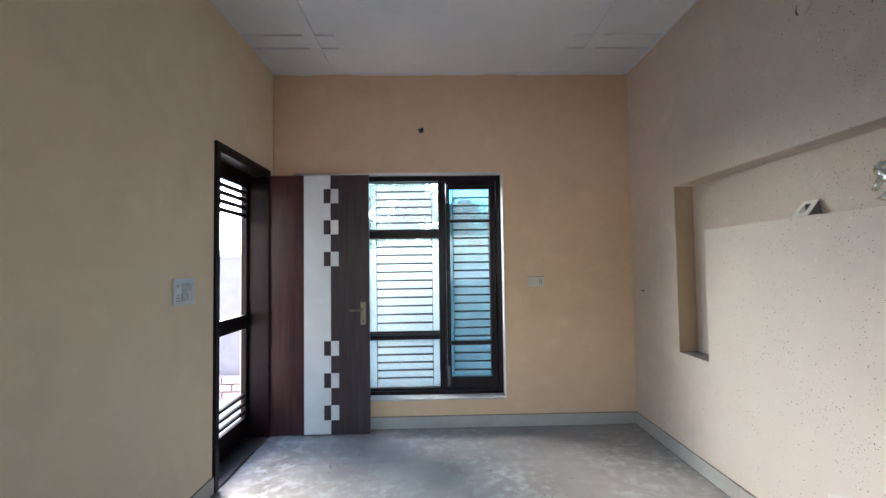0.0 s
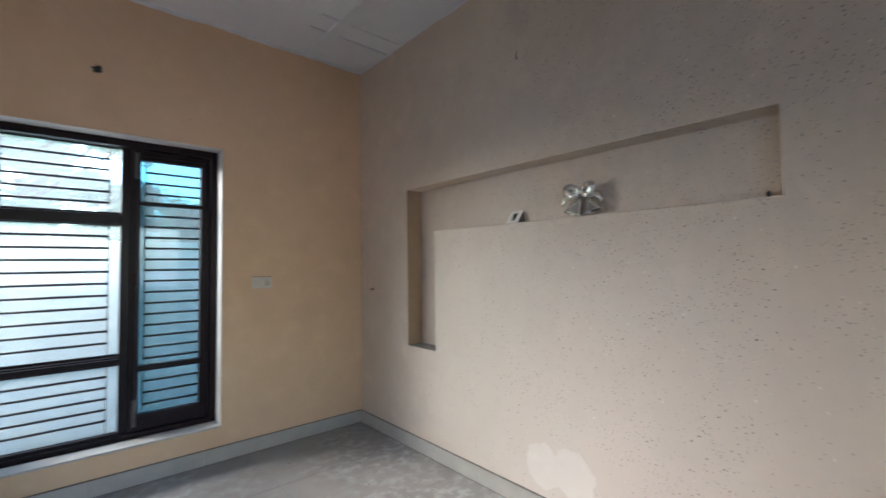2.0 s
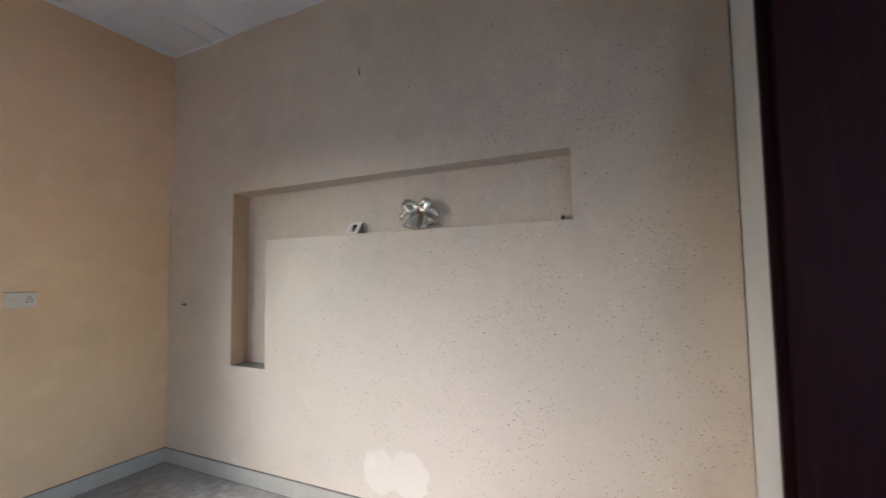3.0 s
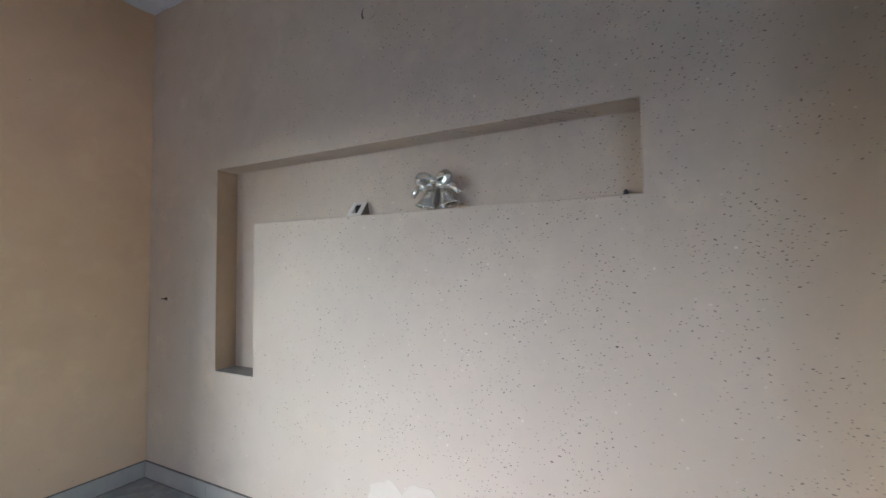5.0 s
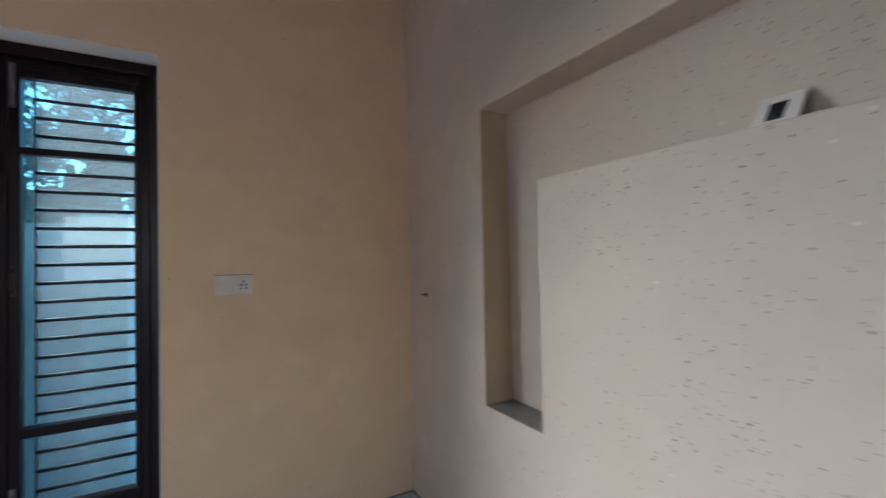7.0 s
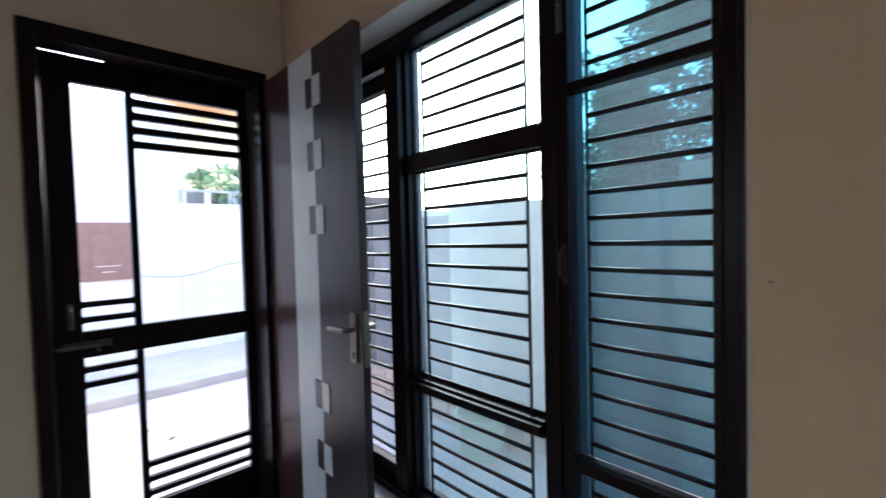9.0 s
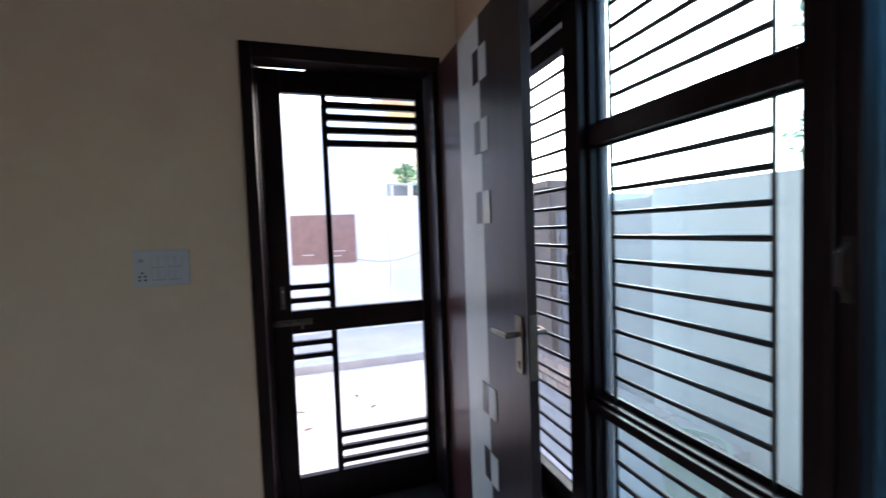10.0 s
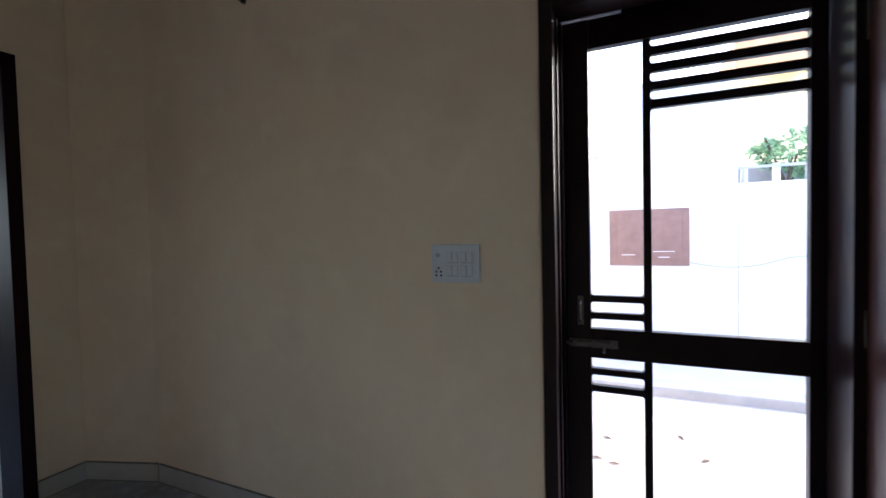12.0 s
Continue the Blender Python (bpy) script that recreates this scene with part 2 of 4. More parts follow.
def glass(name, tint, dust=0.0, dust_tint=(0.8, 0.8, 0.8)):
    """Tinted, dusty float glass: clear through, a film of dust that the daylight catches, a mirror that grows at grazing angles."""
    m = bpy.data.materials.new(name)
    m.use_nodes = True
    n, l = m.node_tree.nodes, m.node_tree.links
    n.remove(n["Principled BSDF"])
    t, g, x, f = n.new("ShaderNodeBsdfTransparent"), n.new("ShaderNodeBsdfGlossy"), n.new("ShaderNodeMixShader"), n.new("ShaderNodeLayerWeight")
    v = coords(n, l)
    l.new(ramp(n, l, noise_tex(n, l, v, 3.0, 4.0), [(0.3, tuple(c * 0.9 for c in tint)), (0.7, tint)]), t.inputs["Color"])
    g.inputs["Roughness"].default_value = 0.03
    f.inputs["Blend"].default_value = 0.5
    gloss = calc(n, l, "ADD", calc(n, l, "MULTIPLY", calc(n, l, "POWER", f.outputs["Facing"], 5.0), 0.85), 0.04)
    d, y = n.new("ShaderNodeBsdfTranslucent"), n.new("ShaderNodeMixShader")
    d.inputs["Color"].default_value = (*dust_tint, 1)
    film = calc(n, l, "MULTIPLY", ramp(n, l, noise_tex(n, l, v, 2.2, 5.0), [(0.3, (0.7, 0.7, 0.7)), (0.7, (1, 1, 1))]), dust)
    for a, b in ((film, y.inputs[0]), (t.outputs[0], y.inputs[1]), (d.outputs[0], y.inputs[2])):
        l.new(a, b)
    for a, b in ((gloss, x.inputs[0]), (y.outputs[0], x.inputs[1]), (g.outputs[0], x.inputs[2]), (x.outputs[0], n["Material Output"].inputs["Surface"])):
        l.new(a, b)
    return m


GLASS_CLEAR = glass("clear_glass", (0.90, 0.95, 0.95))
GLASS_PALE = glass("pale_aqua_glass", (0.64, 0.79, 0.81), 0.09, (0.72, 0.82, 0.86))
GLASS_BLUE = glass("blue_tinted_glass", (0.21, 0.405, 0.465), 0.075, (0.46, 0.55, 0.59))


def floor_tile_material():
    """Dusty grey vitrified tile: each tile a little different, whitish dried patches."""
    m, n, l, p = material("dusty_grey_tile", 0.3)
    tc = n.new("ShaderNodeTexCoord")
    oi = n.new("ShaderNodeObjectInfo")
    geo = n.new("ShaderNodeNewGeometry")
    v = geo.outputs["Position"]
    base = ramp(n, l, noise_tex(n, l, v, 3.0, 5.0), [(0.3, (0.19, 0.185, 0.172)), (0.7, (0.265, 0.265, 0.255))])
    base = blend(n, l, calc(n, l, "MULTIPLY", oi.outputs["Random"], 0.25), base, (0.33, 0.325, 0.305))
    dust = ramp(n, l, noise_tex(n, l, v, 13.0, 6.0, 0.58), [(0.47, (0, 0, 0)), (0.63, (1, 1, 1))])
    dust = blend(n, l, 1.0, dust, ramp(n, l, noise_tex(n, l, v, 1.1, 3.0), [(0.42, (0.05, 0.05, 0.05)), (0.62, (1, 1, 1))]), "MULTIPLY")
    fine = noise_tex(n, l, v, 70.0, 4.0)
    c = blend(n, l, calc(n, l, "MULTIPLY", dust, 0.6), base, (0.56, 0.59, 0.60))
    c = blend(n, l, calc(n, l, "MULTIPLY", ramp(n, l, fine, [(0.55, (0, 0, 0)), (0.7, (1, 1, 1))]), 0.3), c, (0.26, 0.25, 0.23))
    l.new(c, p.inputs["Base Color"])
    l.new(calc(n, l, "ADD", calc(n, l, "MULTIPLY", dust, 0.35), 0.28), p.inputs["Roughness"])
    bump(n, l, p, fine, 0.06, 0.003)
    return m


TILE = floor_tile_material()


# ---- building helpers ----
def box(bm, x0, x1, y0, y1, z0, z1, bevel=0.0):
    r = bmesh.ops.create_cube(bm, size=1.0)
    for v in r["verts"]:
        v.co = Vector(((x0 + x1) / 2 + v.co.x * (x1 - x0), (y0 + y1) / 2 + v.co.y * (y1 - y0), (z0 + z1) / 2 + v.co.z * (z1 - z0)))
    if bevel:
        edges = list({e for v in r["verts"] for e in v.link_edges})
        bmesh.ops.bevel(bm, geom=edges, offset=bevel, segments=2, affect="EDGES", profile=0.6)
    return bm


def boxes(*specs, bevel=0.0):
    bm = bmesh.new()
    for s in specs:
        box(bm, *s, bevel=bevel)
    return bm


def rod(bm, a, b, radius, seg=10):
    a, b = Vector(a), Vector(b)
    m = Matrix.Translation((a + b) / 2) @ (b - a).to_track_quat("Z", "Y").to_matrix().to_4x4()
    bmesh.ops.create_cone(bm, cap_ends=True, segments=seg, radius1=radius, radius2=radius, depth=(b - a).length, matrix=m)
    return bm


def mesh_of(name, bm, mat, smooth=False):
    me = bpy.data.meshes.new(name)
    bmesh.ops.recalc_face_normals(bm, faces=bm.faces)
    bm.to_mesh(me)
    bm.free()
    for m in mat if isinstance(mat, (list, tuple)) else (mat,):
        me.materials.append(m)
    if smooth:
        for f in me.polygons:
            f.use_smooth = True
    return me


def part(name, bm, mat, parent, label="", smooth=False):
    ob = new(name, mesh_of(name, bm, mat, smooth))
    ob.parent = parent
    if parent.type == "EMPTY":
        ob.matrix_parent_inverse = parent.matrix_basis.inverted()
    return tagged(ob, label)


def thing(name, at, label, category, group="", kind=""):
    """An Empty at the base of a thing; its parts are built in world coordinates."""
    e = new(name)
    e.empty_display_size = 0.05
    e.location = at
    return tagged(e, label, category, group, kind)


def single(name, bm, mat, label, category, kind="", smooth=False):
    return tagged(new(name, mesh_of(name, bm, mat, smooth)), label, category, "", kind)


def slab(us, vs, depth, thick, place):
    """A wall from a grid of cells. depth(u, v) is 0 for solid, a recess depth, or None for an opening; place(u, v, d) gives the world point."""
    bm = bmesh.new()
    us, vs = sorted(set(us)), sorted(set(vs))
    dep = {}
    for i in range(len(us) - 1):
        for j in range(len(vs) - 1):
            dep[i, j] = depth((us[i] + us[i + 1]) / 2, (vs[j] + vs[j + 1]) / 2)

    def quad(*pts):
        bm.faces.new([bm.verts.new(place(*q)) for q in pts])

    for (i, j), d in dep.items():
        u0, u1, v0, v1 = us[i], us[i + 1], vs[j], vs[j + 1]
        if d is not None:
            quad((u0, v0, d), (u1, v0, d), (u1, v1, d), (u0, v1, d))
            quad((u0, v0, thick), (u1, v0, thick), (u1, v1, thick), (u0, v1, thick))
        mine = thick if d is None else d
        for (a, b), (p, q) in (((i + 1, j), ((u1, v0), (u1, v1))), ((i, j + 1), ((u0, v1), (u1, v1)))):
            other = dep.get((a, b), 0)
            other = thick if other is None else other
            if (a, b) not in dep:
                lo, hi = mine if d is not None else thick, thick
            else:
                lo, hi = min(mine, other), max(mine, other)
            if hi - lo > 1e-6:
                quad((*p, lo), (*q, lo), (*q, hi), (*p, hi))
        for (a, b), (p, q) in (((i - 1, j), ((u0, v0), (u0, v1))), ((i, j - 1), ((u0, v0), (u1, v0)))):
            if (a, b) not in dep and d is not None:
                quad((*p, d), (*q, d), (*q, thick), (*p, thick))
    bmesh.ops.remove_doubles(bm, verts=bm.verts, dist=1e-5)
    return bm


def soften(ob, width=0.006):
    mod = ob.modifiers.new("worn_edges", "BEVEL")
    mod.width, mod.segments, mod.limit_method, mod.angle_limit = width, 2, "ANGLE", radians(40)


# ---- the room ----
X0, X1, Y0, Y1, H = -1.5, 1.5, 0.015, 3.5, 2.975
T = 0.23
WIN = (-1.33, 0.420, 0.228, 2.120)      # opening in the front wall: x0, x1, z0, z1
DOOR = (2.545, 3.405, 0.0, 2.125)       # opening in the left wall: y0, y1, z0, z1
BACK = (-1.143, 1.07, 0.0, 2.27)         # opening in the back wall
NICHE = (0.637, 2.526, 2.835, 0.725, 1.536, 1.86)
NICHE_DEPTH = 0.13

wall = tagged(new("wall_front", mesh_of("wall_front", slab(
    [X0 - T, WIN[0], WIN[1], X1 + T], [0, WIN[2], WIN[3], H],
    lambda u, v: None if WIN[0] < u < WIN[1] and WIN[2] < v < WIN[3] else 0.0, T,
    lambda u, v, d: (u, Y1 + d, v)), CREAM)), "warm cream painted plaster wall with a window opening", "wall", "", "structure")
soften(wall)
wall = tagged(new("wall_left", mesh_of("wall_left", slab(
    [Y0, DOOR[0], DOOR[1], Y1 - 0.003], [0, DOOR[3], H],
    lambda u, v: None if DOOR[0] < u < DOOR[1] and v < DOOR[3] else 0.0, T,
    lambda u, v, d: (X0 - d, u, v)), LEFT)), "pale cream painted plaster wall with a doorway", "wall", "", "structure")
soften(wall)


def niche_depth(u, v):
    y0, ya, y1, z0, za, z1 = NICHE
    inside = (y0 < u < y1 and za < v < z1) or (ya < u < y1 and z0 < v < z1)
    return NICHE_DEPTH if inside else 0.0


wall = tagged(new("wall_right", mesh_of("wall_right", slab(
    [Y0, *NICHE[:3], Y1 - 0.003], [0, *NICHE[3:], H], niche_depth, T,
    lambda u, v, d: (X1 + d, u, v)), RIGHT)), "speckled weathered cream plaster wall with an L-shaped niche", "wall", "", "structure")
wall.data.materials.append(JAMB_SHADE)
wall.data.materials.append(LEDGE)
# the niche side gets the shade-darkened plaster, the ledge the dark grey
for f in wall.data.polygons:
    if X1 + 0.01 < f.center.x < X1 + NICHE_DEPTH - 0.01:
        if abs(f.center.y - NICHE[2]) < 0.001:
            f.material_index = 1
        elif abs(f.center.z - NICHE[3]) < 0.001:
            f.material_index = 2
soften(wall, 0.005)
wall = tagged(new("wall_back", mesh_of("wall_back", slab(
    [X0 - T, BACK[0], BACK[1], X1 + T], [0, BACK[3], H],
    lambda u, v: None if BACK[0] < u < BACK[1] and v < BACK[3] else 0.0, T,
    lambda u, v, d: (u, Y0 - 0.003 - d, v)), LEFT)), "cream painted plaster wall with a wide doorway", "wall", "", "structure")
wall.data.materials.append(RAW)
# whiter right of the doorway: the window's light put into the colour
for f in wall.data.polygons:
    if f.center.x > BACK[1]:
        f.material_index = 1
bm = bmesh.new()
lo = [bm.verts.new(q) for q in ((X0, 0.43, 0), (-1.36, Y0, 0), (X0, Y0, 0))]
top = bmesh.ops.extrude_face_region(bm, geom=[bm.faces.new(lo)])
bmesh.ops.translate(bm, vec=(0, 0, H), verts=[v for v in top["geom"] if isinstance(v, bmesh.types.BMVert)])
single("wall_corner", bm, LEFT, "cream plastered splayed corner of the room", "wall", "structure")

# ceiling: slab with shallow plaster bands and ridges
specs = [(X0 - T, X1 + T, Y0 - T, Y1 + T, H, H + 0.14)]
for s in (-1, 1):
    specs.append((s * 1.03 - 0.042, s * 1.03 + 0.042, Y0, Y1, H - 0.012, H + 0.02))
    for y in (2.905, 3.092):
        a, b = sorted((s * 0.86, s * 0.985))
        specs.append((a, b, y - 0.011, y + 0.011, H - 0.014, H + 0.02))
        a, b = sorted((s * 1.075, s * 1.5))
        specs.append((a, b, y - 0.011, y + 0.011, H - 0.014, H + 0.02))
single("ceiling", boxes(*specs), CEIL, "white painted ceiling with shallow plaster bands", "ceiling", "structure")

# the hall behind the doorway, unseen walls that close the place
single("floor_hall", boxes((-3.2, 3.2, -4.5, Y0 - T, -0.2, -0.004)), TILE, "grey tiled hall floor", "floor", "structure")
single("ceiling_hall", boxes((-3.2, 3.2, -4.5, Y0 - T - 0.006, H, H + 0.14)), CEIL, "white painted hall ceiling", "ceiling", "structure")
single("wall_hall_right", boxes((3.2, 3.4, -4.7, Y0 - T - 0.006, 0, H)), HALL, "unseen cream painted hall wall", "wall", "structure")
# unseen opening added here to brighten the lower right wall of the room
single("wall_hall_left", slab([-4.7, -3.4, -1.0, Y0 - T - 0.006], [0, 0.5, 2.2, H], lambda u, v: None if -3.4 < u < -1.0 and 0.5 < v < 2.2 else 0.0, 0.2, lambda u, v, d: (-3.2 - d, u, v)), HALL, "unseen cream painted hall wall", "wall", "structure")
single("wall_hall_front", boxes((-3.2, X0 - T - 0.003, Y0 - T - 0.003, Y0, 0, H), (X1 + T + 0.003, 3.2, Y0 - T - 0.003, Y0, 0, H)), HALL, "unseen cream painted hall wall", "wall", "structure")

# unseen opening added so that daylight reaches the room from behind
single("wall_hall_back", slab([-3.2, -1.7, 1.7, 3.2], [0, 0.9, 2.2, H], lambda u, v: None if abs(u) < 1.7 and 0.9 < v < 2.2 else 0.0, 0.2, lambda u, v, d: (u, -4.5 - d, v)), HALL, "unseen cream painted hall wall", "wall", "structure")

# ragged edge where the ceiling's white paint runs onto the walls
rng = random.Random(17)


def paint_edge(start, end, inward):
    a, b, inw = Vector(start), Vector(end), Vector(inward)
    n = int((b - a).length / 0.045)
    bm = bmesh.new()
    drop, prev = 0.010, None
    for i in range(n + 1):
        drop = min(0.026, max(0.004, drop + rng.uniform(-0.006, 0.006)))
        p = a + (b - a) * (i / n)
        row = [bm.verts.new(p + inw * d + Vector((0, 0, z))) for d, z in ((0.0, 0.001), (0.0018, 0.001), (0.0014, -drop), (0.0, -drop))]
        if prev:
            for k in range(4):
                bm.faces.new((prev[k], prev[(k + 1) % 4], row[(k + 1) % 4], row[k]))
        prev = row
    single("trim", bm, CEIL, "ragged white ceiling paint along the wall", "paint edge", "structure")


paint_edge((X0, Y1, H), (X1, Y1, H), (0, -1, 0))
paint_edge((X1, Y0, H), (X1, Y1, H), (-1, 0, 0))
paint_edge((X0, 0.43, H), (X0, Y1, H), (1, 0, 0))

# ---- window ----
WY = 3.62


def bar_frame(x0, x1, z0, z1, w, y0, y1, rails=(), bevel=0.004, bottom=None):
    """Stiles and rails of a sash; rails are (z0, z1)."""
    zb = bottom if bottom is not None else w
    specs = [(x0, x0 + w, y0, y1, z0, z1), (x1 - w, x1, y0, y1, z0, z1), (x0 + w, x1 - w, y0, y1, z1 - w, z1), (x0 + w, x1 - w, y0, y1, z0, z0 + zb)]
    specs += [(x0 + w, x1 - w, y0, y1, a, b) for a, b in rails]
    return boxes(*specs, bevel=bevel)


window = thing("window_1", (-0.44, WY, 0.23), "dark brown wooden three-bay window with tinted panes and iron bars", "window", "", "structure")
FY = 3.735
ZB, ZT = 0.238, 2.116
part("window_frame", boxes(
    (-1.325, -1.265, WY, FY, ZB, ZT), (0.378, 0.416, WY, FY, ZB, ZT),
    (-1.265, 0.378, WY, FY, 2.071, ZT), (-1.265, 0.378, WY, FY, ZB, 0.270), bevel=0.004), BROWN, window)
# mullions with a front post and a rebated bead that holds the fixed panes
part("mullion", boxes((-0.842, -0.760, WY + 0.010, FY, 0.270, 2.071), (-0.760, -0.745, 3.662, FY, 0.270, 2.071), bevel=0.003), BROWN, window)
part("mullion", boxes((-0.076, -0.062, 3.650, 3.81, 0.270, 2.071), (-0.127, -0.076, 3.668, FY, 0.270, 2.071), bevel=0.003), BROWN, window)
for z0, z1 in ((1.580, 1.643), (0.699, 0.752)):
    part("transom", boxes((-0.745, -0.127, 3.660, FY, z0, z1), bevel=0.004), BROWN, window)
# ledges of the lower transom and the bottom rail, proud of the panes
for z in (0.724, 0.274):
    part("transom_ledge", boxes((-0.7445, -0.1275, 3.638, 3.659, z - 0.012, z + 0.018), bevel=0.003), BROWN, window)
GY = 3.702
for z0, z1 in ((0.270, 0.699), (0.752, 1.580), (1.643, 2.071)):
    ob = part("pane", boxes((-0.749, -0.122, GY, GY + 0.005, z0 - 0.006, z1 + 0.006)), GLASS_PALE, window, "pale aqua glass pane")
    ob.visible_shadow = False
    part("glazing_bead", boxes((-0.7445, -0.738, GY - 0.010, GY - 0.001, z0, z1), (-0.738, -0.1275, GY - 0.010, GY - 0.001, z1 - 0.007, z1), (-0.738, -0.1275, GY - 0.010, GY - 0.001, z0, z0 + 0.016)), BROWN, window)
# right casement: two slim rails
sash = part("sash", bar_frame(-0.060, 0.376, 0.273, 2.069, 0.034, 3.655, 3.700, ((1.711, 1.737), (0.643, 0.680)), bottom=0.10), BROWN, window, "dark brown casement, shut")
part("stile_face", boxes((0.322, 0.3415, 3.657, 3.699, 0.374, 2.034), (-0.0255, 0.3215, 3.658, 3.699, 2.004, 2.0345), bevel=0.003), BROWN, sash)
for z0, z1 in ((0.373, 0.643), (0.680, 1.711), (1.737, 2.005)):
    ob = part("pane", boxes((-0.059, 0.375, 3.727, 3.731, z0 - 0.014, z1 + 0.012)), GLASS_BLUE, sash, "blue tinted glass pane")
    ob.visible_shadow = False
# left casement, behind the open door leaf
sash = part("sash", bar_frame(-1.263, -0.844, 0.273, 2.069, 0.034, 3.655, 3.700, ((1.944, 2.014),), bottom=0.07), BROWN, window, "dark brown casement, shut")
ob = part("pane", boxes((-1.262, -0.845, 3.727, 3.731, 0.34, 1.95)), GLASS_CLEAR, sash, "clear glass pane")
ob.visible_shadow = False


def small_handle(x, z0, z1, y, parent):
    bm = bmesh.new()
    box(bm, x - 0.008, x + 0.008, y - 0.004, y, z0, z1, 0.002)
    pts = [(x, y - 0.004, z0 + 0.012), (x, y - 0.026, z0 + 0.03), (x, y - 0.026, z1 - 0.03), (x, y - 0.004, z1 - 0.012)]
    for a, b in zip(pts, pts[1:]):
        rod(bm, a, b, 0.0045, 8)
    return part("handle", bm, BRONZE, parent, "dark bronze pull handle")


small_handle(-0.045, 1.175, 1.29, 3.655, window)
small_handle(-0.800, 1.14, 1.25, WY + 0.010, window)
for z0 in (1.88, 0.30):
    bm = boxes((-0.058, -0.038, 3.650, 3.655, z0, z0 + 0.17), bevel=0.002)
    rod(bm, (-0.048, 3.645, z0 + 0.01), (-0.048, 3.645, z0 + 0.15), 0.005, 8)
    rod(bm, (-0.048, 3.645, z0 + 0.07), (-0.036, 3.633, z0 + 0.07), 0.004, 8)
    part("tower_bolt", bm, DULL, window, "dull metal tower bolt")
centre = [1.990 - 0.0688 * i for i in range(5)] + [1.505 - 0.0737 * i for i in range(10)] + [0.635 - 0.0668 * i for i in range(5)]
side = [1.936 - 0.071 * i for i in range(3)] + [1.649 - 0.0718 * i for i in range(14)] + [0.570 - 0.074 * i for i in range(3)]
left = [1.905 - 0.0735 * i for i in range(22)]


def grille(x0, x1, y, heights, ends):
    shared = mesh_of("grille_bar", rod(bmesh.new(), (x0, 0, 0), (x1, 0, 0), 0.0075, 8), IRON, True)
    for z in heights:
        b = new("grille_bar", shared)
        b.parent = window
        b.matrix_parent_inverse = window.matrix_basis.inverted()
        b.location = (0, y, z)
    for x in ends:
        part("grille_upright", boxes((x - 0.003, x + 0.003, y - 0.005, y + 0.005, ZB, ZT)), IRON, window)


grille(-0.668, -0.185, 3.682, centre, (-0.668, -0.185))
grille(0.004, 0.326, 3.706, side, (0.004, 0.323))
grille(-1.229, -0.850, 3.716, left, ())
part("window_sill", boxes((WIN[0] + 0.002, WIN[1] - 0.002, Y1 - 0.012, WY - 0.001, 0.2295, 0.242), bevel=0.003), SILL, window, "rough cement window sill")
# bare white plaster on the reveals
part("reveal", boxes((WIN[0] + 0.003, WIN[1] - 0.003, Y1 + 0.004, WY - 0.002, WIN[3] - 0.004, WIN[3] - 0.001), (WIN[1] - 0.004, WIN[1] - 0.001, Y1 + 0.004, WY - 0.002, 0.244, WIN[3] - 0.005)), RAW, window, "unpainted white plaster reveal")

# ---- side door: frame, iron and wood screen shutter ----
door = thing("door_1", (-1.6, 2.975, 0), "dark brown glossy wooden door frame", "door", "", "structure")
FX0, FX1 = -1.70, -1.485
part("door_frame", boxes(
    (FX0, FX1, 2.547, 2.592, 0.0, 2.123), (FX0, FX1, 3.362, 3.403, 0.0, 2.123), (-1.60, FX1, 2.592, 3.362, 2.062, 2.123), (FX0, -1.60, 2.592, 3.362, 2.096, 2.123), bevel=0.003), BROWN, door)
part("door_stop", boxes((-1.632, -1.592, 2.592, 2.606, 0.0, 2.060), (-1.560, -1.535, 2.592, 2.600, 0.0, 2.060), bevel=0.003), BROWN, door)
part("threshold", boxes((FX0, -1.49, 2.592, 3.362, -0.02, 0.012), bevel=0.003), DARK_STONE, door, "dark polished stone threshold")

def flared_bar(y0, y1, z, half):
    """A flat bar let into its stiles with small rounded fillets at both ends."""
    bm = bmesh.new()
    run = [(0.0, 0.0085), (0.0012, 0.005), (0.0035, 0.0022), (0.009, 0.0)]
    upper = [(y0 + d, z + half + h) for d, h in run] + [(y1 - d, z + half + h) for d, h in reversed(run)]
    lower = [(y, 2 * z - q) for y, q in reversed(upper)]
    f = bm.faces.new([bm.verts.new((SX0 + 0.006, y, q)) for y, q in upper + lower])
    r = bmesh.ops.extrude_face_region(bm, geom=[f])
    bmesh.ops.translate(bm, vec=(SX1 - SX0 - 0.012, 0, 0), verts=[v for v in r["geom"] if isinstance(v, bmesh.types.BMVert)])
    return bm


screen = thing("screen_door", (-1.655, 2.98, 0.012), "dark brown wooden screen door with horizontal bars, shut", "door")
SX0, SX1 = -1.675, -1.64
for s in ((2.5935, 2.690, 0.014, 2.073), (3.318, 3.360, 0.014, 2.094)):
    part("stile", boxes((SX0, SX1, *s), bevel=0.003), BROWN, screen)
for z in ((0.014, 0.18), (0.866, 0.973), (1.97, 2.072)):
    part("rail", boxes((SX0 + 0.001, SX1 - 0.001, 2.690, 3.318, *z), bevel=0.003), BROWN, screen)
part("head_strip", boxes((SX0 + 0.002, SX1 - 0.002, 2.80, 3.318, 2.073, 2.094)), BROWN, screen)
for z in ((0.18, 0.866), (0.973, 1.97)):
    part("upright", boxes((SX0 + 0.004, SX1 - 0.004, 2.864, 2.890, *z), bevel=0.003), BROWN, screen)
for z in (1.9285, 1.871, 1.811, 1.750):
    part("bar", flared_bar(2.890, 3.318, z, 0.0145), BROWN, screen)
